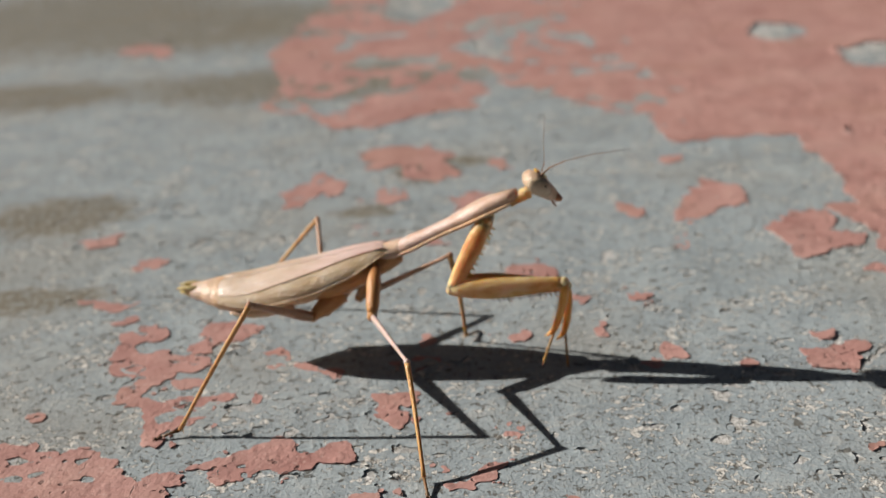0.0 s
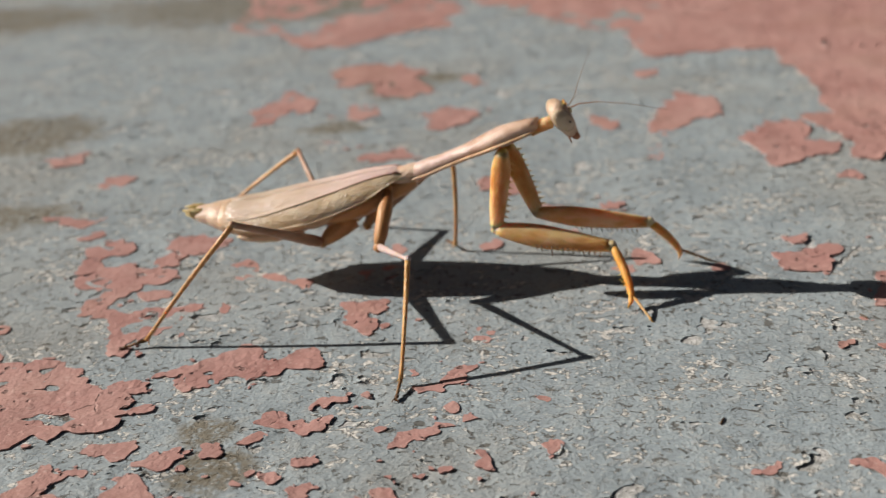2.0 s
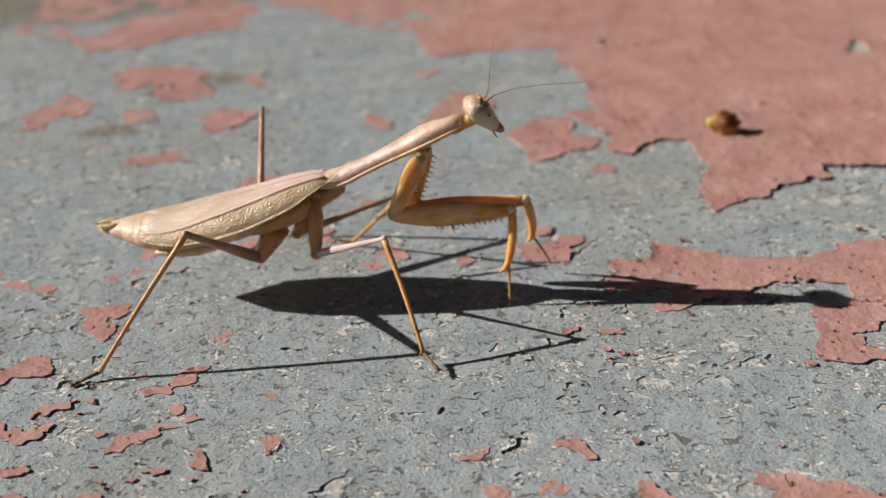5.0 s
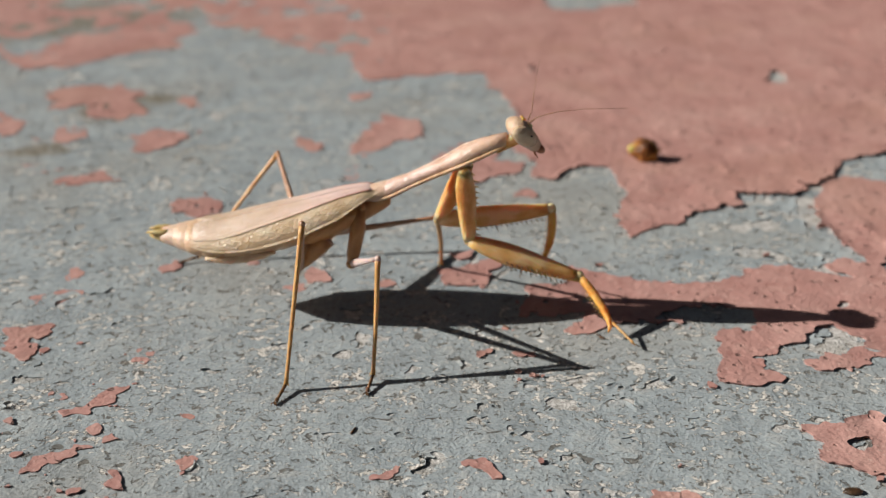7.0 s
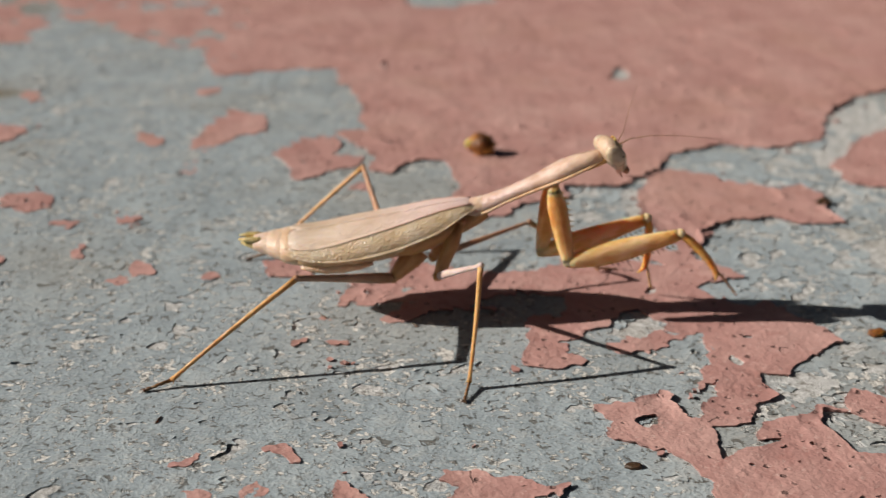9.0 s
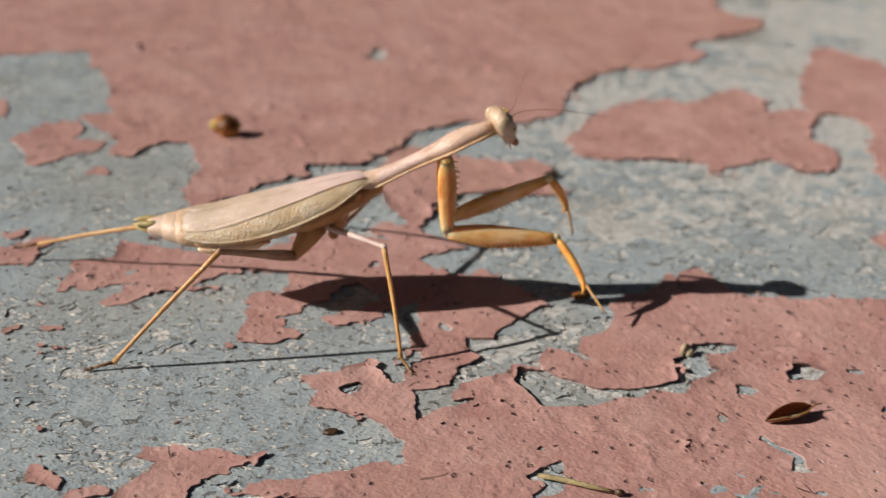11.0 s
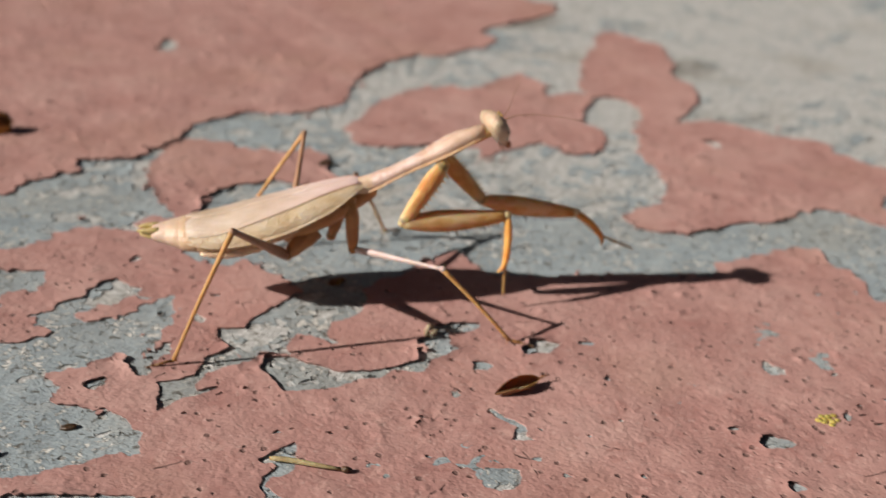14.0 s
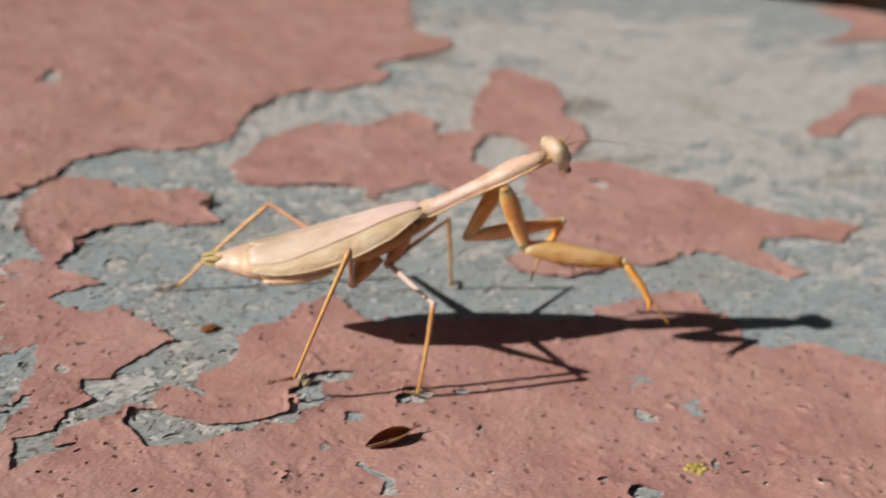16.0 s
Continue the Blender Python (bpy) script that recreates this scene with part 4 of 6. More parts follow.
# ragged edges, small flakes round the large ones, pinholes and cracks
paint = np.maximum(paint, -6.0)
gone += 0.55 * ragged + 0.6 * fine_ragged
paint = np.minimum(paint, -gone)
red = paint + 0.2 + ragged + fine_ragged
specks = fractal(XX, YY, 2.6, 71, 3, 0.7) - 1.62 + 0.06 * np.clip(paint + 6, 0, 6) + 0.16 * np.clip((20 - XX) / 40, 0, 1)
red = np.maximum(red, np.where(paint > -5.9, specks * 3.0, -9.0))
pin = fractal(XX, YY * 1.2, 2.1, 83, 3, 0.6) - 1.2 - 0.25 * fractal(XX, YY, 20.0, 85, 2)
red = np.minimum(red, np.where(paint > 1.5, -3.0 * pin, 9.0))
worn = fractal(XX, YY * 1.4, 2.4, 87, 3, 0.6) - 0.8 - 0.5 * np.clip((XX - 0) / 40, 0, 1)
red = np.minimum(red, np.where(YY < 240, -2.0 * worn, 9.0))

# where the grey coat has gone: chips all over, large bare stretches far out to the side
bare = fractal(XX * 0.85, YY * 1.1, 2.7, 91, 4, 0.72) + 0.35 * fractal(XX, YY, 14.0, 95, 2) - 1.02
bare += 2.0 * np.clip(1 - np.hypot((XX - 290) / 150, (YY - 165) / 120), 0, 1) ** 0.55
bare += 0.45 * np.clip(1 - np.hypot((XX - 150) / 45, (YY - 108) / 18), 0, 1) ** 0.6
bare += 0.8 * np.clip(1.3 - np.hypot((XX - 155) / 95, (YY - 145) / 48), 0, 1)
bare += 0.85 * np.clip(gone + 1.2, 0, 1)
bare -= 0.12 * np.clip(1 - np.hypot((XX - 20) / 60, (YY - 90) / 25), 0, 1)
grey = -bare * 2.2

coats = skins(grey, coat_height, 0.0, 1)
part("grey_paint_coat", (coats[0][1], coats[0][2]), GREY, ground, "worn blue-grey paint coat full of chips")
tagged(part("grey_paint_chip", join(*[(v, f) for _, v, f in coats[1:]]), GREY, ground, "small loose grey paint chips"), kind="stuff")

flakes = skins(red, flake_height, COAT - 0.04, 0)
for size, verts, faces in flakes[:260]:
    part("red_paint_flake", (verts, faces), PINK, ground)
if len(flakes) > 260:
    tagged(part("red_paint_crumb", join(*[(v, f) for _, v, f in flakes[260:]]), PINK, ground, "tiny crumbs of faded red paint"), kind="stuff")


# ---- small things on the ground ----
TOP = COAT + 0.4


def lumpy(centre, radii, seed, amount=0.18, rings=10, around=16):
    verts, faces = ball((0, 0, 0), radii, rings, around)
    out = []
    for v in verts:
        n = noise.noise(Vector(v) * 0.8 + Vector((seed, seed * 2.7, 0))) + 0.4 * noise.noise(Vector(v) * 2.1 + Vector((seed, 0, seed)))
        f = 1 + amount * n
        out.append((centre[0] + v[0] * f, centre[1] + v[1] * f, centre[2] + v[2] * f))
    return out, faces


def thing(name, geometry, material, place, label, category, turn=0.0):
    verts, faces = geometry
    ob = new(name, mesh_of(name, [(x * MM, y * MM, z * MM) for x, y, z in verts], faces, material))
    ob.matrix_basis = pose(place[0] * MM, place[1] * MM, place[2] * MM, 0, 0, turn)
    return tagged(ob, label, category)


seed_body = thing("seed", lumpy((0, 0, 1.7), (2.5, 2.0, 1.9), 3.1, 0.5), SEED, (86.3, 168.2, TOP - 0.2), "lumpy brown and yellow seed lying on red paint", "seed", -20)
part("seed_scar", lumpy((-2.3, -0.6, 2.0), (0.8, 0.9, 0.8), 5.2, 0.2, 7, 10), LICHEN, seed_body, "yellow scar")


def leaf_blade():
    """A dry leaf rolled lengthwise into an open boat, with a stalk tip."""
    verts, faces = [], []
    along_n, across_n = 18, 9
    for k in range(along_n + 1):
        u = k / along_n
        width = 1.1 * math.sin(math.pi * min(u * 1.02, 1)) ** 0.7 + 0.08
        for m in range(across_n + 1):
            s = m / across_n * 2 - 1
            a = s * radians(135 - 25 * u)
            r = width * 0.78
            verts.append((u * 6.7, r * math.sin(a) * 1.05, r * (1 - math.cos(a)) * 0.85 + 0.5 * u * u + 0.12 * noise.noise(Vector((u * 5, s * 2, 7)))))
    n = len(verts)
    verts += [(x, y * 0.93, z + 0.12) for x, y, z in verts]
    w = across_n + 1
    for k in range(along_n):
        for m in range(across_n):
            q = (k * w + m, (k + 1) * w + m, (k + 1) * w + m + 1, k * w + m + 1)
            faces.append(q)
            faces.append(tuple(reversed([i + n for i in q])))
    for m in (0, across_n):
        for k in range(along_n):
            a, b = k * w + m, (k + 1) * w + m
            faces.append((a, b, b + n, a + n) if m else (b, a, a + n, b + n))
    return verts, faces


def tipped(shape, degrees, lift):
    c, s = math.cos(radians(degrees)), math.sin(radians(degrees))
    return [(x, y * c - z * s, y * s + z * c + lift) for x, y, z in shape[0]], shape[1]


leaf = thing("dry_leaf", tipped(leaf_blade(), 24, 0.15), LEAF, (121.0, 60.2, TOP - 0.1), "small curled reddish-brown dry leaf on red paint", "leaf", 2)
part("leaf_stalk", tipped(tube([(6.4, 0, 0.5), (7.2, 0.1, 0.75), (8.0, 0.0, 0.9)], [0.16, 0.13, 0.07], 6), 24, 0.15), LEAF, leaf)
part("midrib", tipped(tube([(0.2, 0, -0.02), (2.3, 0, 0.02), (4.5, 0, 0.2), (6.5, 0, 0.5)], [0.08, 0.12, 0.12, 0.1], 6), 24, 0.15), LEAF, leaf)

twig = thing("twig", tube([(0, 0, 0.55), (1.5, 0.1, 0.6), (3.6, 0.0, 0.62), (5.8, -0.15, 0.6), (8.0, -0.1, 0.5)], [0.22, 0.3, 0.29, 0.25, 0.16], 10), STEM, (91.6, 59.8, TOP - 0.4), "short scaly yellow-grey dry stem lying across a chip", "twig", -38)
part("twig_tip", tube([(7.9, -0.1, 0.5), (8.5, 0.0, 0.5), (8.9, 0.2, 0.4)], [0.34, 0.36, 0.15], 8), DARK, twig, "dark broken tip")

thing("paint_curl", join(tube([(-0.9, 0, 0.2), (-0.5, 0.1, 0.9), (0.2, 0.1, 1.35), (0.8, 0.0, 1.0), (1.0, -0.2, 0.3)], [0.25, 0.32, 0.3, 0.28, 0.2], 7), lumpy((0.3, -0.6, 0.45), (0.8, 0.45, 0.5), 2.2)), CRUST, (121.2, 76.2, COAT), "pale crusty curl standing up at a paint edge", "debris", 30)
thing("crumb", lumpy((0, 0, 0.25), (1.25, 0.9, 0.35), 8.3, 0.9), SEED, (116.3, 93.9, COAT), "flat brown crumb of bark on bare concrete", "crumb", 15)
thing("crumb", lumpy((0, 0, 0.15), (1.0, 0.4, 0.22), 9.1, 0.9), DARK, (74.4, 74.6, COAT), "small black crumb lying on grey paint", "crumb", -10)
thing("crumb", lumpy((0, 0, 0.3), (1.4, 0.9, 0.45), 4.4, 0.9), DARK, (134.2, 134.4, TOP - 0.2), "dark crumb of dirt on red paint", "crumb", 20)
thing("crumb", lumpy((0, 0, 0.1), (0.16, 0.7, 0.14), 6.7, 0.3), DARK, (48.6, 113.7, COAT), "thin black crumb on grey paint", "crumb", 25)
thing("crumb", lumpy((0, 0, 0.1), (0.15, 0.8, 0.14), 7.7, 0.3), DARK, (27.4, 94.1, COAT), "thin black splinter on grey paint", "crumb", -30)
thing("crumb", lumpy((0, 0, 0.1), (0.17, 0.8, 0.15), 7.1, 0.3), DARK, (59.5, 109.0, COAT), "thin black splinter on grey paint", "crumb", 20)
thing("lichen", join(*[lumpy((1.4 * math.cos(k * 2.4) * (k / 9) ** 0.5, 1.2 * math.sin(k * 2.4) * (k / 9) ** 0.5, 0.06), (0.45, 0.4, 0.16), k, 0.3, 6, 9) for k in range(10)]), LICHEN, (155.8, 38.7, TOP - 0.12), "small yellow lichen spot on red paint", "lichen")


def plank():
    bm = bmesh.new()
    bmesh.ops.create_cube(bm, size=1)
    bmesh.ops.scale(bm, vec=(420, 90, 45), verts=bm.verts)
    bmesh.ops.bevel(bm, geom=list(bm.edges), offset=4, segments=2, affect="EDGES")
    verts = [tuple(v.co) for v in bm.verts]
    faces = [tuple(v.index for v in f.verts) for f in bm.faces]
    bm.free()
    return verts, faces


thing("timber", plank(), TIMBER, (472, 281, 22.6), "dark weathered timber lying on the slab", "timber", -38)


# ---- the mantis: body space has its tail tip at the origin, x ahead, y to its left, z up, in millimetres ----
mantis = tagged(new("praying_mantis"), "pale beige praying mantis walking on peeling painted concrete", "insect")
mantis.empty_display_size = 0.005
SIZE = 0.965
mantis.scale = (SIZE, SIZE, SIZE)

SPINE_LINE = [(0.0, -0.2, 1.13, 0.85), (2.2, -0.3, 2.1, 1.45), (5.0, -0.45, 3.7, 2.1), (9.0, -0.5, 4.75, 2.35), (14.0, 0.3, 5.05, 2.5),
              (19.0, 1.6, 4.6, 2.35), (24.0, 3.35, 3.5, 2.1), (29.0, 5.0, 1.85, 1.7)]


def body_at(x):
    """Centre height, half width and half height of the trunk at x."""
    return lerp_profile(SPINE_LINE, x)


def trunk_ring(x, swell=1.0, lift=0.0):
    z, w, h = body_at(x)
    return (x, 0.0, z + lift, w * swell, h * swell)


# overlapping abdomen segments
cuts = [0.9, 2.6, 4.4, 6.8, 9.8, 13.2, 16.8, 20.5]
for k, (a, b) in enumerate(zip(cuts, cuts[1:])):
    rings = [trunk_ring(a - 0.55, 0.95), trunk_ring(a - 0.35, 0.99), trunk_ring(a + 0.3, 1.015)]
    rings += [trunk_ring(a + (b - a) * u, s) for u, s in ((0.4, 1.005), (0.75, 0.985), (1.0, 0.95))]
    part("abdomen_segment", loft(rings, 20), BELLY, mantis)

# tail: two feelers and the egg-laying valves
for side in (-1, 1):
    part("cercus", tube([(2.1, side * 0.7, 0.3), (0.7, side * 0.86, 0.45), (-0.4, side * 0.84, 0.48), (-1.55, side * 0.66, 0.4)], [0.5, 0.46, 0.36, 0.09], 8), TAIL, mantis)
part("ovipositor", join(tube([(1.8, 0.3, -0.3), (0.4, 0.28, -0.3), (-1.2, 0.16, -0.15)], [1.0, 0.8, 0.3], 9), tube([(1.8, -0.3, -0.3), (0.4, -0.28, -0.3), (-1.2, -0.16, -0.15)], [1.0, 0.8, 0.3], 9)), TAIL, mantis, "yellow-olive tail valves")

# thorax under the wing roots
part("thorax", loft([trunk_ring(18.5, 0.9, -0.3), trunk_ring(21.0, 0.97, -0.85), trunk_ring(24.0, 1.0, -0.95), trunk_ring(27.0, 0.97, -0.6), (29.6, 0, 4.7, 1.2, 1.3), (30.6, 0, 5.3, 1.05, 1.1)], 18), COXA, mantis, "tan thorax")


def wing(side, over):
    """A folded leathery forewing: a domed back plate that runs on, past a fold, into a netted side plate."""
    steps, back_n, side_n = 34, 9, 8
    rows = []
    for k in range(steps + 1):
        u = k / steps
        x = 29.1 - 24.6 * u
        z, w, h = body_at(x)
        tip = math.sqrt(max(1 - ((u - 0.9) / 0.1) ** 2, 0.09)) if u > 0.9 else 1.0
        root = 0.3 + 0.7 * min(1.0, u / 0.2) ** 0.7
        lift = (over + 0.2) * (1 - 0.9 * u**3)
        dome = 0.75 * math.sin(math.pi * min(u * 0.97 + 0.03, 1)) ** 0.8
        low = 9 - 9 * u - 6 * math.sin(math.pi * u)
        fold = max(60 - 14 * u - 26 * u * u, low + 2.0)
        low = fold - (fold - low) * root
        ring = []
        for m in range(back_n + side_n - 1):
            a = 97 - (97 - fold) * m / (back_n - 1) if m < back_n else fold - (fold - low) * (m - back_n + 1) / (side_n - 1)
            a = radians(a - (1 - tip) * (a - fold) * 0.75)
            flare = 0.06 * max(m - back_n + 1, 0) * min(1.0, u / 0.15) * (1 - u)
            crease = 0.10 * math.exp(-abs(m - back_n + 1) * 0.9) * max(1 - 1.5 * u, 0.0)
            shrink = (0.86 + 0.14 * tip) * (0.84 + 0.16 * min(1.0, u / 0.07))
            ring.append((x - 0.5 * (1 - tip), side * (w + lift + flare + crease) * math.cos(a) * shrink, z + (h + lift + crease) * math.sin(a) * shrink + dome * max(math.sin(a), 0)))
        rows.append(ring)

    def sheet(m0, m1):
        across = m1 - m0
        points = [p for ring in rows for p in ring[m0:m1]]
        faces = []
        for k in range(steps):
            for m in range(across - 1):
                q = (k * across + m, k * across + m + 1, (k + 1) * across + m + 1, (k + 1) * across + m)
                faces.append(q if side < 0 else tuple(reversed(q)))
        inner = [(x, y * 0.975, z - 0.09) for x, y, z in points]
        n = len(points)
        under = [tuple(reversed([i + n for i in q])) for q in faces]
        rim = [m for m in range(across)] + [k * across + across - 1 for k in range(1, steps + 1)] + [steps * across + m for m in range(across - 2, -1, -1)] + [k * across for k in range(steps - 1, 0, -1)]
        edge = [(a, b, b + n, a + n) for a, b in zip(rim, rim[1:] + rim[:1])]
        return points + inner, faces + under + edge

    plate = part("forewing", sheet(0, back_n), WING, mantis, "leathery pinkish-beige folded forewing")
    part("wing_side", sheet(back_n - 1, back_n + side_n - 1), WING_SIDE, plate, "netted beige side of the forewing")
    fold_line = [ring[back_n - 1] for ring in rows[1:24]]
    part("wing_vein", tube(fold_line, [0.1 - 0.085 * k / 22 for k in range(23)], 6), VEIN, plate, "pink raised vein")
    part("wing_vein", tube([ring[-1] for ring in rows[1:-1]], [0.03 + 0.09 * min(k / 9, 1) - 0.05 * k / 32 for k in range(33)], 6), WING_SIDE, plate, "pale rim of the wing")
    for j, m in enumerate((3, 5, 6, 7)):
        part("wing_vein", tube([ring[m] for ring in rows[1:20 + 3 * j]], [0.03 - 0.02 * k / 30 for k in range(len(rows[1:20 + 3 * j]))], 5), WING, plate)


wing(-1, 0.0)
wing(1, 0.05)
collar_rings = [(25.6, 0, 4.2, 1.7, 1.75), (27.0, 0, 4.9, 1.6, 1.6), (28.0, 0, 5.3, 1.52, 1.5), (29.0, 0, 5.65, 1.46, 1.42), (29.7, 0, 5.92, 1.42, 1.36), (30.4, 0, 6.15, 1.38, 1.3), (31.2, 0, 6.45, 1.25, 1.15)]
part("wing_root", loft(collar_rings, 20), COLLAR, mantis, "tan wrinkled collar at the wing base")
# hind wing tips below the forewings
for side in (-1, 1):
    strip = []
    for k in range(23):
        x = 16.0 - 0.42 * k
        z, w, h = body_at(x)
        deep = 0.6 * math.sin(math.pi * (k + 1.2) / 24.4) ** 0.6
        strip.append((x, side * w * 0.9, z - h * 0.58 - 0.05 * (k % 5 == 4), 0.3, deep + 0.06 * (k % 5 == 4)))
    part("hindwing", loft(strip, 8), WING_SIDE, mantis, "pale folded hind wing edge")

# pronotum: the long neck shield, widest over the fore hips, with a keel and rolled rims
NECK = [(27.8, 4.9, 1.0, 1.0), (29.3, 5.7, 1.28, 1.2), (31.0, 6.4, 1.42, 1.3), (33.0, 7.25, 1.2, 1.1), (36.0, 8.6, 1.22, 1.1), (38.5, 9.8, 1.6, 1.3), (40.3, 10.7, 1.9, 1.45), (42.0, 11.4, 1.75, 1.4), (44.0, 12.15, 1.4, 1.2), (45.6, 12.7, 1.0, 0.95)]
shield = part("pronotum", loft([(x, 0, z, w, h) for x, z, w, h in NECK], 18), PRONOTUM, mantis, "glossy pinkish neck shield")
for side in (-1, 1):
    part("shield_rim", tube([(x, side * w * 1.03, z - h * 0.42) for x, z, w, h in NECK], [0.06, 0.14, 0.18, 0.18, 0.2, 0.22, 0.24, 0.22, 0.18, 0.08], 6), BELLY, shield, "pale rolled rim")
part("keel", tube([(x, 0, z + h * 0.97) for x, z, w, h in NECK[1:-1]], [0.08, 0.1, 0.12, 0.14, 0.16, 0.16, 0.12, 0.1], 6), PRONOTUM, shield)
throat = part("neck", loft([(44.2, 0, 11.8, 1.0, 0.95), (45.6, 0, 12.4, 0.95, 0.9), (46.9, 0, 12.95, 0.95, 0.9)], 12), AMBER, mantis, "amber neck")

# head: a triangle across, pointed down, with bulging eyes
HEAD_TURN = Euler((0, radians(40), radians(17))).to_matrix().to_4x4()


def head_point(x, y, z):
    return tuple(HEAD_TURN @ Vector((x * 1.24, y * 0.92, z * 0.98)) + Vector((46.9, 0, 13.6)))


head_rings = [(-1.45, 0.7, 0.4, 0.2), (-1.25, 1.8, 0.95, 0.3), (-0.4, 2.5, 1.36, 0.25), (0.6, 2.35, 1.38, 0.05), (1.4, 1.6, 1.14, -0.1), (2.1, 1.05, 0.92, -0.25), (2.6, 0.75, 0.66, -0.3), (2.85, 0.4, 0.35, -0.32)]
hv, hf = loft([(x, 0, z, w, h) for x, w, h, z in head_rings], 20)
head = part("head", ([head_point(*v) for v in hv], hf), HEAD, mantis, "triangular pinkish-beige head")
for side in (-1, 1):
    ev, ef = ball((0.2, side * 1.9, 0.12), (1.55, 0.92, 1.2), 14, 20, Euler((0, 0, radians(side * -22))).to_matrix().to_4x4())
    part("compound_eye", ([head_point(*v) for v in ev], ef), EYE, head, "glossy pale green-beige eye")
    pv, pf = ball((0.55, side * 2.66, 0.7), (0.14, 0.1, 0.14), 6, 8)
    part("eye_spot", ([head_point(*v) for v in pv], pf), DARK, head, "small dark pupil spot")
    feel = [(47.9, 0.45, 14.9), (48.4, 0.7, 16.0), (48.7, 1.0, 18.4), (49.1, 1.3, 20.6), (49.5, 1.5, 22.4)] if side > 0 else [(48.0, -0.45, 14.8), (49.2, -0.7, 15.7), (51.6, -1.2, 16.5), (55.0, -1.8, 17.0), (60.0, -2.4, 17.2)]
    part("antenna", tube(feel, [r * (1.0 if side < 0 else 0.6) for r in (0.13, 0.08, 0.05, 0.038, 0.02)], 6), FEELER, head, "thin brown antenna")
    part("mandible", ([head_point(*v) for v in ball((2.7, side * 0.4, -0.25), (0.62, 0.4, 0.55), 7, 10)[0]], ball((0, 0, 0), (1, 1, 1), 7, 10)[1]), MOUTH, head, "rust-brown jaw")
    part("palp", tube([head_point(*p) for p in ((2.1, side * 0.5, -0.6), (2.5, side * 0.75, -1.05), (3.1, side * 0.6, -1.3))], [0.14, 0.12, 0.06], 6), MOUTH, head)
for side in (-1, 1):
    part("antenna_base", ([head_point(*v) for v in ball((0.35, side * 0.5, 1.4), (0.3, 0.26, 0.3), 7, 10)[0]], ball((0, 0, 0), (1, 1, 1), 7, 10)[1]), KNUCKLE, head, "pale antenna socket")
for k in range(3):
    part("ocellus", ([head_point(*v) for v in ball((-0.62 + 0.22 * (k == 1), (k - 1) * 0.4, 1.62), (0.2, 0.2, 0.2), 6, 8)[0]], ball((0, 0, 0), (1, 1, 1), 6, 8)[1]), AMBER, head)

# ---- legs: each piece lies along its own x axis from its joint ----
HIPS = {"hind": (18.5, 3.0, -3.3), "middle": (24.6, 2.8, -2.9)}
LENGTHS = {"hind": (17.0, 18.8), "middle": (15.0, 13.9)}
COXA_ROOTS = {"hind": (21.8, 1.5, 0.2), "middle": (27.1, 2.1, 4.6)}
TARSUS = 3.2
FORE_ROOT = (40.0, 1.6, 8.9)
FORE = (9.9, 14.9, 8.0, 4.9)


def coxa_length(kind):
    return (Vector(HIPS[kind]) - Vector(COXA_ROOTS[kind])).length


def limb(name, length, profile, material, label, bend=0.0, extra=()):
    rings = []
    for k in range(15):
        u = k / 14
        w, h = lerp_profile(profile, u)
        rings.append((u * length, 0, bend * math.sin(math.pi * u), w, h))
    return part(name, join(loft(rings, 12), *extra), material, mantis, label)


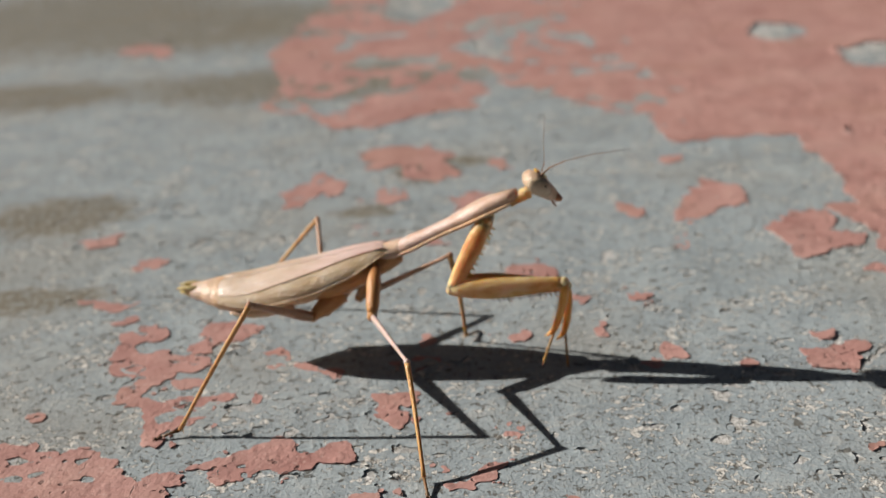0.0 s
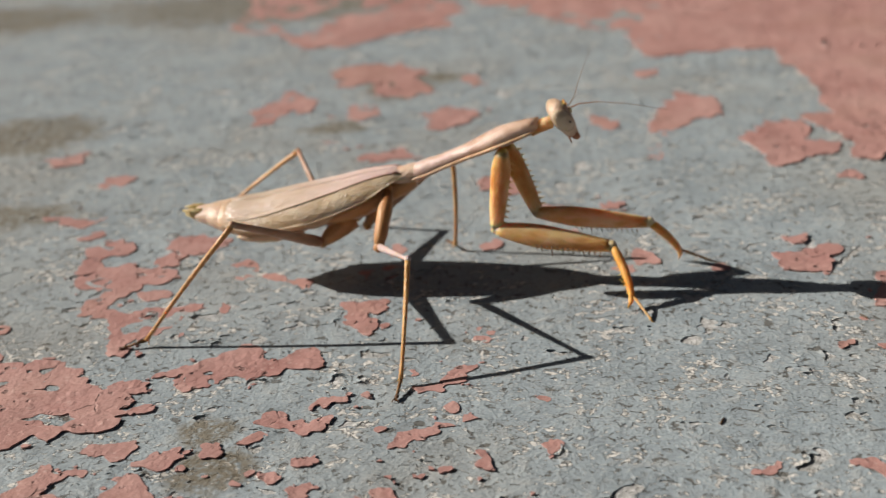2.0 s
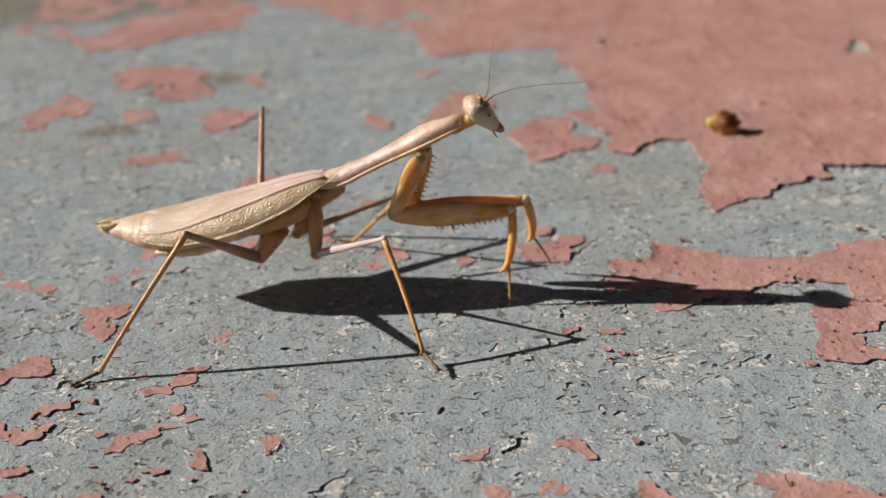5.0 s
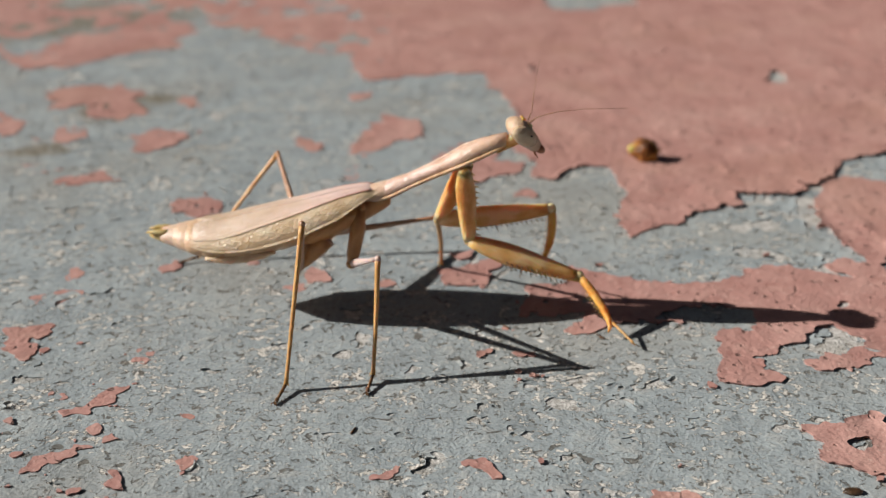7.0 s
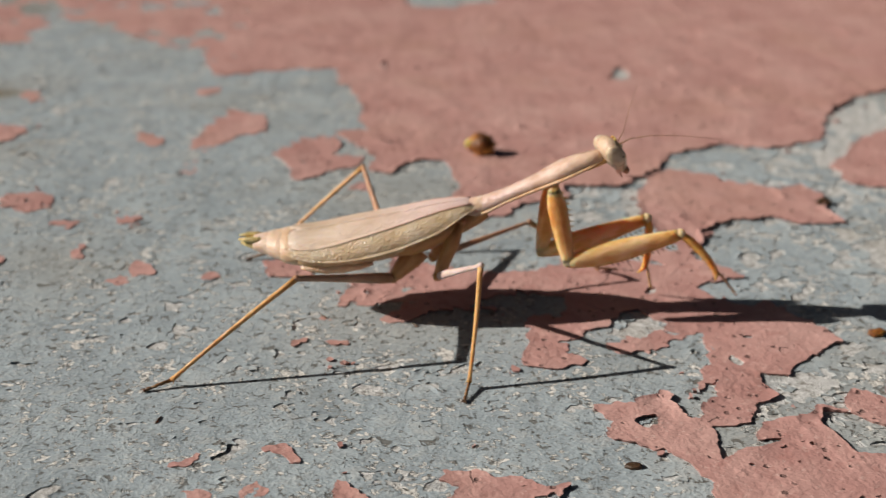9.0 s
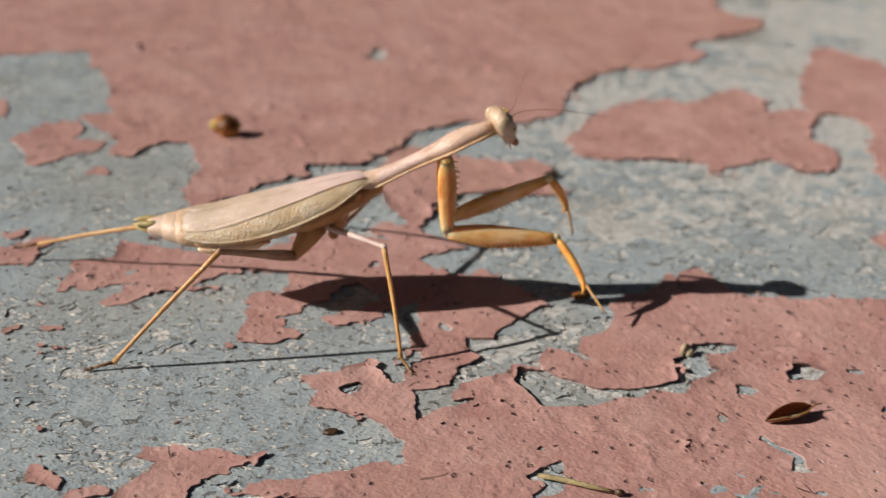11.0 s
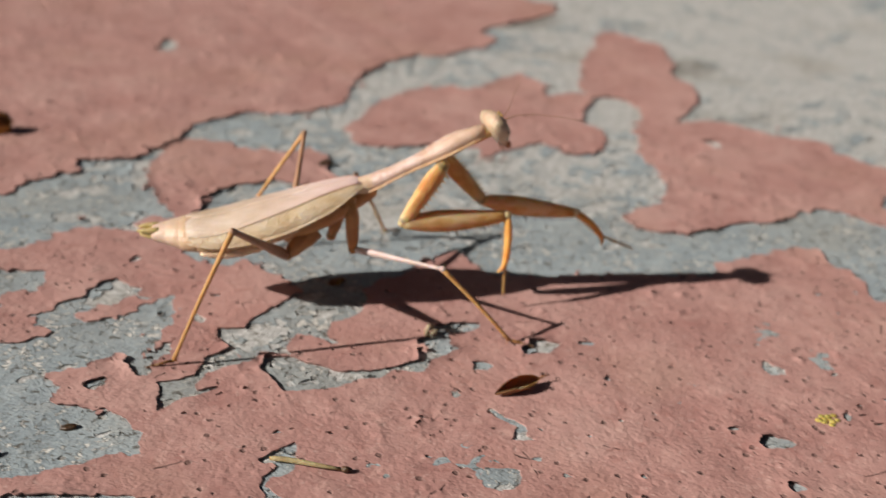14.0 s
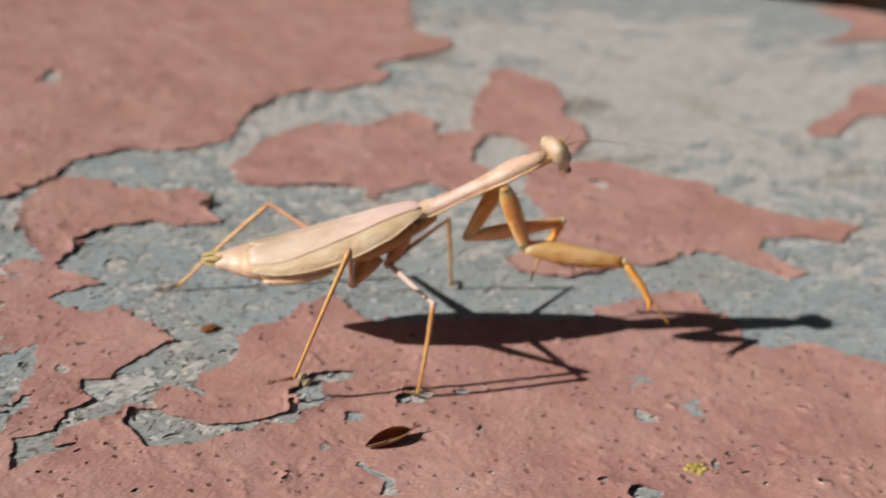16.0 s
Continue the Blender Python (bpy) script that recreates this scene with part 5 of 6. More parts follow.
def walking_leg(kind, side):
    femur_len, tibia_len = LENGTHS[kind]
    reach = coxa_length(kind)
    coxa = part("coxa", join(ball((0, 0, 0), (0.6, 0.6, 0.6), 8, 12), ball((reach, 0, 0), (0.72, 0.68, 0.72), 8, 12), tube([(0, 0, 0), (reach * 0.35, 0, 0), (reach * 0.8, 0, 0), (reach, 0, 0)], [1.7, 1.5, 1.0, 0.66] if kind == "hind" else [0.5, 1.0, 0.88, 0.58], 14)), COXA, mantis, "tan hip segment")
    slim = 1.0 if kind == "hind" else 0.68
    thigh = TAUPE if kind == "hind" else (ROSE if side < 0 else TAUPE)
    knee = ball((femur_len, 0, 0), (0.5, 0.42, 0.45), 8, 10)
    femur = limb("femur", femur_len, [(u, w * slim, h * slim) for u, w, h in ((0, 0.5, 0.62), (0.12, 0.52, 0.78), (0.5, 0.42, 0.56), (0.9, 0.33, 0.4), (1, 0.36, 0.42))], thigh, "slender brown thigh" if thigh is TAUPE else "slender rosy thigh", 0, [knee])
    tibia = limb("tibia", tibia_len, [(0, 0.37, 0.44), (0.06, 0.34, 0.38), (0.5, 0.27, 0.31), (0.92, 0.24, 0.27), (1, 0.3, 0.33)], STRAW, "thin straw-coloured shin", 0.25, [spine((tibia_len - 0.3, 0.15 * s, -0.1), (tibia_len + 0.5, 0.4 * s, -0.6), 0.09) for s in (-1, 1)])
    joints = [ball((TARSUS * u, 0, -0.05), (0.42 - 0.1 * u, 0.22, 0.2), 6, 8) for u in (0.12, 0.38, 0.6, 0.82)]
    toe = part("tarsus", join(tube([(0, 0, 0), (TARSUS * 0.5, 0, 0), (TARSUS, 0, -0.1)], [0.22, 0.17, 0.14], 8), *joints), FOOT, mantis, "brown jointed foot")
    part("toe_tip", join(ball((TARSUS * 0.86, 0, -0.06), (0.5, 0.26, 0.24), 7, 8), ball((TARSUS, 0, -0.1), (0.28, 0.2, 0.18), 6, 8)), TOE, toe, "dark brown toe end")
    for s in (-1, 1):
        part("claw", tube([(TARSUS - 0.1, 0.08 * s, 0), (TARSUS + 0.3, 0.3 * s, 0.02), (TARSUS + 0.5, 0.4 * s, -0.22)], [0.1, 0.07, 0.02], 6), DARK, toe, "dark claw")
    return coxa, femur, tibia, toe


def fore_leg(side):
    l_coxa, l_femur, l_tibia, l_tarsus = FORE
    coxa = limb("fore_coxa", l_coxa, [(0, 0.55, 0.85), (0.2, 0.74, 1.22), (0.6, 0.7, 1.15), (0.92, 0.62, 0.88), (1, 0.56, 0.75)], AMBER, "long amber fore hip", 0.0, [ball((l_coxa, 0, 0), (0.72, 0.6, 0.75), 8, 12), ball((0.1, 0, 0), (0.75, 0.62, 0.85), 8, 12)])
    for k in range(11):
        u = 0.12 + 0.078 * k
        part("spine", spine((u * l_coxa, 0.1, -1.1 + 0.25 * u), (u * l_coxa + 0.25, 0.15, -1.85 + 0.25 * u), 0.16), AMBER, coxa)
    femur = limb("fore_femur", l_femur, [(0, 0.58, 0.8), (0.1, 0.7, 1.15), (0.35, 0.86, 1.58), (0.65, 0.78, 1.36), (0.9, 0.6, 0.95), (1, 0.56, 0.75)], AMBER, "thick spiny amber fore thigh", -0.12, [ball((l_femur, 0, 0), (0.66, 0.56, 0.7), 8, 12)])
    for k in range(13):
        u = 0.36 + 0.045 * k
        for s in (-1, 1):
            long_one = 1.25 if k == 3 else (0.7 if k % 4 == 1 else 0.4)
            base = -1.45 + 0.8 * max(u - 0.4, 0)
            part("spine", spine((u * l_femur, 0.42 * s, base), (u * l_femur + 0.35, 0.55 * s, base - long_one), 0.11), DARK if k % 4 == 1 or k == 3 else TOE, femur)
    part("knee_joint", ball((l_femur - 0.1, 0, 0.1), (0.75, 0.62, 0.72), 8, 12), KNUCKLE, femur, "pale swollen joint")
    curve = [(0, 0, 0), (1.2, 0, 0.22), (3.2, 0, 0.32), (5.2, 0, 0.2), (6.8, 0, -0.1), (7.6, 0, -0.55), (8.1, 0, -1.2)]
    tibia = part("fore_tibia", tube(curve, [0.5, 0.58, 0.56, 0.5, 0.42, 0.28, 0.05], 10), ORANGE, mantis, "orange hooked fore shin")
    for k in range(10):
        x = 1.6 + 0.5 * k
        part("spine", spine((x, 0.2, -0.1), (x + 0.3, 0.3, -0.75), 0.09), ORANGE, tibia)
    toe = part("fore_tarsus", join(tube([(0, 0, 0), (2.2, 0, 0.05), (3.8, 0, 0.02), (l_tarsus, 0, -0.08)], [0.2, 0.17, 0.15, 0.11], 8), *[ball((x, 0, 0), (0.42, 0.2, 0.2), 6, 8) for x in (2.1, 3.2, 4.2)]), STRAW, mantis, "thin jointed fore foot")
    part("claw", tube([(l_tarsus - 0.1, 0.1, 0), (l_tarsus + 0.35, 0.25, -0.05), (l_tarsus + 0.5, 0.3, -0.25)], [0.1, 0.06, 0.02], 6), DARK, toe, "dark claw")
    return coxa, femur, tibia, toe


# seconds, place of the tail tip in millimetres, heading and pitch in degrees
BODY = [
    (0, -38.3, 138.1, 10.3, -5.3, -0.7),
    (0.5, -38.4, 137.6, 10.1, -5.7, -0.7),
    (1, -37.2, 136.3, 10.2, -6.8, -0.8),
    (1.5, -36, 135.5, 9.9, -7.2, -1.1),
    (2, -32.4, 135.1, 9.5, -6, -2),
    (2.5, -30.4, 132.9, 9.6, -10, -0.2),
    (3, -22.2, 130.3, 8.8, -8.6, -0.4),
    (3.5, -17.3, 128.4, 9.4, -8.3, -0.6),
]
BODY += [
    (6, -2.6, 127, 9.8, -10.7, 1.1),
    (6.5, 4.3, 127.4, 9.6, -11.2, 1.6),
    (7, 6.7, 127.8, 10.3, -12.4, 0.6),
    (7.5, 10.8, 125.5, 10.7, -12.8, 0.3),
    (8, 16.9, 121.9, 10.7, -13, -0.1),
    (8.5, 28.7, 119.1, 10.2, -13.3, -1),
    (9, 40.3, 117.7, 9.8, -12.3, -1.7),
    (9.5, 46.5, 116, 10.5, -11.9, -1.7),
]
BODY += [
    (10, 50.7, 112.9, 11, -13.1, -0.3),
    (12.5, 77.5, 105.6, 11.2, -20.9, 2.7),
    (13, 77.9, 105.5, 11.8, -20.7, 2),
    (13.5, 84.1, 99.8, 11.2, -20.4, 2.9),
    (14, 91.4, 98.8, 10.4, -22.2, 2.8),
    (14.5, 94.7, 98.8, 11.6, -21.5, 1.8),
    (15, 97.4, 94.6, 13.1, -20.1, 1.1),
    (15.5, 110.4, 93.7, 12.3, -25.1, 6.5),
    (16, 115, 90.6, 12.7, -26.9, 6.3),
]
RIGHT_HIND_HOLDS = [
    (0, -38.9, 116, 0),
    (0.5, -38.9, 116, 0),
    (1, -38.9, 116, 0),
    (1.5, -38.9, 116, 0),
    (2, -38.9, 116, 0),
    (2.5, -38.9, 116, 0),
    (3, -11.7, 106.4, 0),
    (3.5, -11.7, 106.4, 0),
]
RIGHT_HIND_HOLDS += [
    (6, -11.2, 106.3, 0),
    (6.5, -0.2, 105.9, 1),
    (7, 19.5, 101, 0),
    (7.5, 19.5, 101, 0),
    (8, 19.5, 101, 0),
    (8.5, 19.5, 101, 0),
    (9, 26.3, 100.3, 0),
    (9.5, 56.5, 91.4, 0),
    (10, 52, 95.2, 0),
]
RIGHT_HIND_HOLDS += [
    (12.2, 52, 95.2, 0),
    (12.5, 81, 84.8, 1.7),
    (13, 85.9, 82.7, 0),
    (13.5, 85.9, 82.7, 0),
    (14, 85.9, 82.7, 0),
    (14.5, 85.9, 82.7, 0),
    (15, 85.9, 82.7, 0),
    (15.5, 98.5, 81.3, 0),
    (16, 115.2, 73.4, 3.2),
]
RIGHT_HIND_KNEES = [
    (0, -25.9, 119.3, 16.5),
    (0.5, -25.7, 118.9, 16.5),
    (1, -25.4, 117.9, 16.5),
    (1.5, -25, 116, 16.4),
    (2, -23.4, 118.5, 15.3),
    (2.5, -23.3, 117.7, 15),
    (3, -4.3, 114, 17.4),
    (3.5, -1, 111.6, 16.4),
]
RIGHT_HIND_KNEES += [
    (6, 3.6, 110.8, 13.6),
    (6.5, 16.3, 110.1, 16.6),
    (7, 24, 109.8, 18.2),
    (7.5, 25.6, 106.1, 17.5),
    (8, 28.2, 104.1, 16),
    (8.5, 33.7, 104.1, 13.2),
    (9, 44, 103, 11.2),
    (9.5, 62.2, 99.6, 18.8),
]
RIGHT_HIND_KNEES += [
    (10, 60.5, 95.3, 16.9),
    (12.5, 90, 87.2, 21.2),
    (13, 89.1, 85, 20.1),
    (13.5, 91.9, 82, 18.2),
    (14, 95.4, 80.6, 17.1),
    (14.5, 96.5, 81.3, 16.7),
    (15, 99.5, 81.1, 15.5),
    (15.5, 112.6, 78.3, 16.2),
    (16, 123, 70.1, 22.2),
]
RIGHT_MIDDLE_HOLDS = [
    (0, -5.8, 101.5, 0),
    (0.5, -5.8, 101.5, 0),
    (1, -5.8, 101.5, 0),
    (1.5, -5.8, 101.5, 0),
    (2, -5.8, 101.5, 0),
    (2.5, -5.8, 101.5, 0),
    (3, -5.8, 100.9, 0),
    (3.5, 25.2, 100.1, 0),
]
RIGHT_MIDDLE_HOLDS += [
    (6, 29.7, 101.2, 0),
    (6.5, 29.7, 101.2, 0),
    (7, 29.7, 101.2, 0),
    (7.1, 29.7, 101.2, 0),
    (7.4, 47.5, 97, 0),
    (7.8, 47.5, 97, 0),
    (8.2, 60.7, 90.3, 0),
    (8.5, 60.7, 90.3, 0),
    (9, 60.7, 90.3, 0),
    (9.5, 60.7, 90.3, 0),
    (9.85, 60.7, 90.3, 0),
    (10, 83.3, 89.2, 0.6),
]
RIGHT_MIDDLE_HOLDS += [
    (10.2, 87, 82.5, 0),
    (11, 87, 82.5, 0),
    (11.3, 94.4, 78.7, 0),
    (12.5, 94.4, 78.7, 0),
    (13, 94.4, 78.7, 0),
    (13.5, 124.6, 78.6, 0),
    (14, 131.9, 68.1, 0),
    (14.5, 131.9, 68.1, 0),
    (15, 131.9, 68.1, 0),
    (15.5, 131.9, 69.4, 0),
    (16, 131.9, 69.4, 0),
]
RIGHT_MIDDLE_KNEES = [
    (0, -7.9, 114.4, 10.8),
    (0.5, -7.6, 114.2, 11),
    (1, -6.8, 112.9, 11.7),
    (1.5, -5.9, 112.9, 11.7),
    (2, -3.9, 112.4, 11.7),
    (2.5, -2.5, 111.7, 11.9),
    (3, 3.2, 108.9, 12.1),
    (3.5, 17.1, 111.3, 9.7),
]
RIGHT_MIDDLE_KNEES += [
    (6, 27.8, 108.6, 12.9),
    (6.5, 31.1, 108.9, 12.8),
    (7, 32, 107.1, 13.2),
    (7.5, 42.2, 106.5, 10.7),
    (8, 49.6, 102.9, 10.5),
    (8.5, 58.7, 99.4, 12.4),
    (9, 64, 96.9, 12.8),
    (9.5, 66.4, 96.2, 12.3),
]
RIGHT_MIDDLE_KNEES += [
    (10, 79.5, 96, 14.5),
    (12.5, 98.2, 82.6, 14),
    (13, 99.1, 83.7, 13.6),
    (13.5, 114.5, 78.4, 12.1),
    (14, 121.4, 74.8, 10.6),
    (14.5, 124.3, 75.9, 12.2),
    (15, 127.1, 74.2, 14.1),
    (15.5, 133.9, 72.4, 14.8),
    (16, 133.2, 66.1, 15.5),
]
# where the right middle hip joint is held, in body space
RIGHT_MIDDLE_HIPS = [
    (0, 26.9, -8.2, -0.7),
    (0.5, 26.8, -8, -0.9),
    (1, 26.6, -7.7, -1),
    (2.5, 25, -4.4, -2.5),
    (3.5, 27.3, -2.3, -3.3),
    (6.5, 24.5, -1, -2.8),
    (8, 26.9, -1.4, -3.3),
    (9.5, 23.4, -1.7, -2.4),
    (12.5, 24.1, -1, -2.7),
    (14, 27.3, -1.2, -3.4),
    (16, 23.9, -0.1, -2.6),
]
LEFT_HIND_HOLDS = [
    (0, -36.6, 154.4, 0),
    (0.5, -36.6, 154.4, 0),
    (1, -36.6, 154.4, 0),
    (1.5, -36.6, 154.4, 0),
    (2, -36.6, 154.4, 0),
    (2.5, -21.1, 150, 0),
    (3, -21.1, 150, 0),
    (3.5, -21.1, 150, 0),
]
LEFT_HIND_HOLDS += [
    (4.4, -21.1, 150, 0),
    (4.9, 6.9, 144.1, 0),
    (6, 6.9, 144.1, 0),
    (6.5, 6.9, 144.1, 0),
    (7, 8, 140.1, 0),
    (7.5, 8, 140.1, 0),
    (8, 8, 140.1, 0),
    (8.5, 36.8, 134.2, 2),
    (9, 41.1, 132.5, 0),
    (9.5, 41.1, 132.5, 0),
    (10, 41.5, 129.9, 0),
]
LEFT_HIND_HOLDS += [
    (11, 41.5, 129.9, 0),
    (11.5, 80.2, 120.6, 0),
    (12.5, 80.2, 120.6, 0),
    (13, 80.2, 120.6, 0),
    (13.5, 83.2, 120.4, 0),
    (14, 104.8, 110.5, 2.3),
    (14.5, 110.6, 108.2, 1.1),
    (15, 114.5, 107.3, 0),
    (15.5, 114.5, 107.3, 0),
    (16, 114.5, 107.3, 0),
]
LEFT_HIND_KNEES = [
    (0, -21.2, 151.5, 15.3),
    (0.5, -21.2, 151, 15),
    (1, -21, 150, 14.5),
    (1.5, -20.7, 149.4, 13.8),
    (2, -19.5, 149.3, 12.3),
    (2.5, -8.2, 145.3, 16.4),
    (3, -5.2, 144.5, 14.8),
    (3.5, -4, 143.6, 13.4),
]
LEFT_HIND_KNEES += [
    (6, 18.3, 139.5, 18),
    (6.5, 22, 142, 15.7),
    (7, 23, 142.3, 15.4),
    (7.5, 24.6, 140.6, 14),
    (8, 26.8, 136.8, 10.4),
    (8.5, 51.8, 130.9, 17.4),
    (9, 58.2, 132.4, 13.5),
    (9.5, 60, 131.8, 11.6),
    (10, 55.2, 120.5, 14.5),
]
LEFT_HIND_KNEES += [
    (12.5, 95.5, 118.7, 14.8),
    (13, 95.2, 118.6, 15.1),
    (13.5, 99.3, 113.6, 12.8),
    (14, 116.6, 105.1, 19.4),
    (14.5, 119.6, 104.8, 19.9),
    (15, 122.4, 104.1, 19.5),
    (15.5, 128.6, 105.2, 16.5),
    (16, 129.8, 101.8, 15),
]
LEFT_MIDDLE_HOLDS = [
    (0, 0.6, 141, 0),
    (0.5, 0.6, 141, 0),
    (1, 0.6, 141, 0),
    (1.5, 0.6, 141, 0),
    (2, 0.6, 141, 0),
    (2.5, 0.6, 141, 0),
    (3, 19.4, 138.2, 0),
    (3.5, 19.4, 138.2, 0),
]
LEFT_MIDDLE_HOLDS += [
    (5, 19.4, 138.2, 0),
    (5.5, 44.3, 134.5, 0),
    (6, 44.3, 134.5, 0),
    (6.5, 44.3, 134.5, 0),
    (7, 44.3, 134.5, 0),
    (7.5, 40.2, 139.2, 0),
    (8, 52.4, 133, 0),
    (8.5, 52.4, 133, 0),
    (9, 91, 118.2, 0),
    (9.5, 91, 118.2, 0),
    (10, 91.1, 128, 0),
]
LEFT_MIDDLE_HOLDS += [
    (11.4, 91.1, 128, 0),
    (11.9, 122.5, 108.7, 0),
    (12.5, 122.5, 108.7, 0),
    (13, 122.5, 108.7, 0),
    (13.5, 122.5, 108.7, 0),
    (14, 133, 106, 0),
    (14.5, 133, 106, 0),
    (15, 147.3, 94.8, 0),
    (15.5, 158.3, 92.6, 0),
    (16, 158.3, 92.6, 0),
]
LEFT_MIDDLE_KNEES = [
    (0, -2.6, 136.4, 13.8),
    (0.5, -2.4, 135.5, 13.9),
    (1, -2.2, 135.4, 13.9),
    (1.5, -1.8, 135.2, 13.5),
    (2, 1.8, 137.6, 13.8),
    (2.5, 1.9, 137, 14.1),
    (3, 13.4, 129.2, 11.9),
    (3.5, 16.4, 130.6, 13),
]
LEFT_MIDDLE_KNEES += [
    (6, 34.6, 127.2, 9.9),
    (6.5, 39.4, 122.4, 10.2),
    (7, 41.5, 122.9, 12.3),
    (7.5, 46.7, 129.6, 10.8),
    (8, 50, 125.7, 12.4),
    (8.5, 58.8, 128.1, 13.4),
    (9, 76.9, 117.8, 9.4),
    (9.5, 79.8, 115.3, 11.6),
    (10, 85.8, 118, 11.3),
]
LEFT_MIDDLE_KNEES += [
    (12.5, 113.5, 103.6, 12.2),
    (13, 114.4, 103.5, 13),
    (13.5, 118.9, 101.9, 13.4),
    (14, 123.3, 102.7, 12.5),
    (14.5, 125.9, 102.3, 13.4),
    (15, 134.9, 92.6, 11.3),
    (15.5, 147.3, 90, 12.9),
    (16, 151.3, 88.7, 15.3),
]
GAIT = [("hind", -1, RIGHT_HIND_HOLDS, RIGHT_HIND_KNEES), ("middle", -1, RIGHT_MIDDLE_HOLDS, RIGHT_MIDDLE_KNEES, RIGHT_MIDDLE_HIPS), ("hind", 1, LEFT_HIND_HOLDS, LEFT_HIND_KNEES), ("middle", 1, LEFT_MIDDLE_HOLDS, LEFT_MIDDLE_KNEES)]
RIGHT_THIGH = [
    (0, 36.8, -5.5, 0.5, 52.2, -5.2, 3.3),
    (0.5, 37.1, -5.6, 0.6, 52.5, -4.7, 3.5),
    (1, 37.6, -4.9, -0.3, 52.9, -3.9, 3.1),
    (1.5, 37.7, -4, -0.9, 52.8, -4.4, 2.2),
    (2, 41.2, -5.3, -1.1, 56.6, -6.2, -1.3),
    (2.5, 39.3, -1, -2.2, 55, -0.8, -2.1),
    (3, 35.9, -1.3, -1.2, 51.6, -1.2, 0.3),
    (3.5, 34.9, -0.1, -0.7, 49.7, -4.2, 1.1),
]
RIGHT_THIGH += [
    (6, 36.5, -0.5, -1.1, 52.3, -0.4, 1.6),
    (6.5, 38.4, -1, -1.9, 53.5, 0.4, -3.3),
    (7, 40.9, -1.4, -2.3, 55.7, -3, -5),
    (7.5, 37.8, -1.5, -1.8, 53.1, -2, -4.4),
    (8, 36.1, 0.2, -0.7, 50.5, -4, 0.1),
    (8.5, 33, -1.4, 1.6, 47.8, 0.3, -2.1),
    (9, 41.6, -3.7, -1.3, 55.9, -3.5, 4.4),
    (9.5, 44.2, -4.8, -0.9, 59.6, -6.6, 0.6),
]
RIGHT_THIGH += [
    (10, 39.2, -3, -1.6, 54.6, -4.2, -3.1),
    (12.5, 40.5, -2.1, -2.4, 55.7, -0.6, -0.3),
    (13, 40.2, -1, -2.6, 55.6, -1.7, -4.1),
    (13.5, 36.3, -1, -1.3, 51.8, -0.8, -1.1),
    (14, 34, -2.6, 1, 49.4, -1, 0.8),
    (14.5, 33.4, -4.2, 1.5, 48.8, -3.5, 0.8),
    (15, 35.6, -2, -0.8, 51, -3.6, 1.8),
    (15.5, 41.1, -1.5, -2.8, 55.2, -1.8, 3.4),
    (16, 44, -1, -2.8, 59.6, -1.3, -4),
]
RIGHT_SHIN = [
    (0, 51.1, -5.3, -4.9, 48.6, -7.5, -10.5),
    (0.5, 51.8, -6.9, -4.5, 51, -5.2, -9.3),
    (1, 54, -5.9, -4.8, 54.7, -5.6, -10),
    (1.5, 55, -6.9, -5.3, 56.3, -5.3, -9.6),
    (2, 59.3, -11.3, -7.3, 62.6, -17.2, -8.4),
    (2.5, 57.6, -5.6, -8.4, 60.3, -10.9, -10.3),
    (3, 50.7, -6.2, -6.2, 51.3, -11.5, -9.4),
    (3.5, 47.5, -5.5, -6.7, 46.3, -11, -9.5),
]
RIGHT_SHIN += [
    (6, 53.5, -2.6, -6.3, 54.8, -1, -10.9),
    (6.5, 55.4, -2.7, -10.8, 56.6, -7.7, -11.4),
    (7, 59.9, -7.9, -10.4, 63.8, -13.6, -11.3),
    (7.5, 56.3, -7.3, -9.7, 59.4, -12.5, -11.2),
    (8, 51.7, -4.3, -8.2, 52.3, -8.9, -10.5),
    (8.5, 43.1, -4.4, -7, 41.3, -9.3, -9.5),
    (9, 61.8, -4.3, -1.3, 65.2, -4.1, -5.2),
    (9.5, 64.4, -8.7, -5.7, 66.2, -6.3, -8.6),
]
RIGHT_SHIN += [
    (10, 57.3, -8.9, -9.4, 58.3, -15, -10.8),
    (12.5, 61.3, -3.2, -5.8, 64.7, -1.7, -9.4),
    (13, 59.6, -4.5, -11, 63.6, -7.4, -14.2),
    (13.5, 53.1, -2.7, -9.2, 55, -3.4, -14.1),
    (14, 48.6, -3.4, -7.3, 48.5, -3.3, -12.7),
    (14.5, 47, -3.5, -7.2, 46.6, -2.8, -12.2),
    (15, 51.8, -3.9, -6.5, 52.5, -5.3, -12.3),
    (15.5, 61, -2, -2.7, 61.1, 1.2, -6.5),
    (16, 63.2, -3.3, -11.5, 67.1, -4.1, -16),
]
LEFT_THIGH = [
    (0, 37, -2.9, 0.2, 52.8, -1.1, 1),
    (0.5, 36.9, -3.5, 0.3, 52.7, -1.6, 1.8),
    (1, 37.2, -2.2, -0.4, 52.8, -0.6, 2.3),
    (1.5, 38.1, -3.6, -0.1, 54.2, -1.9, 4.1),
    (2, 47, -1.8, 0.5, 62.1, 0.5, -0.9),
    (2.5, 45.1, 2.8, -1.7, 60.2, 4.4, -1.9),
    (3, 40.3, 4.9, -2.2, 54.7, 2.6, 2.3),
    (3.5, 39.6, 6.1, -1.8, 52.8, 0.6, 3.7),
]
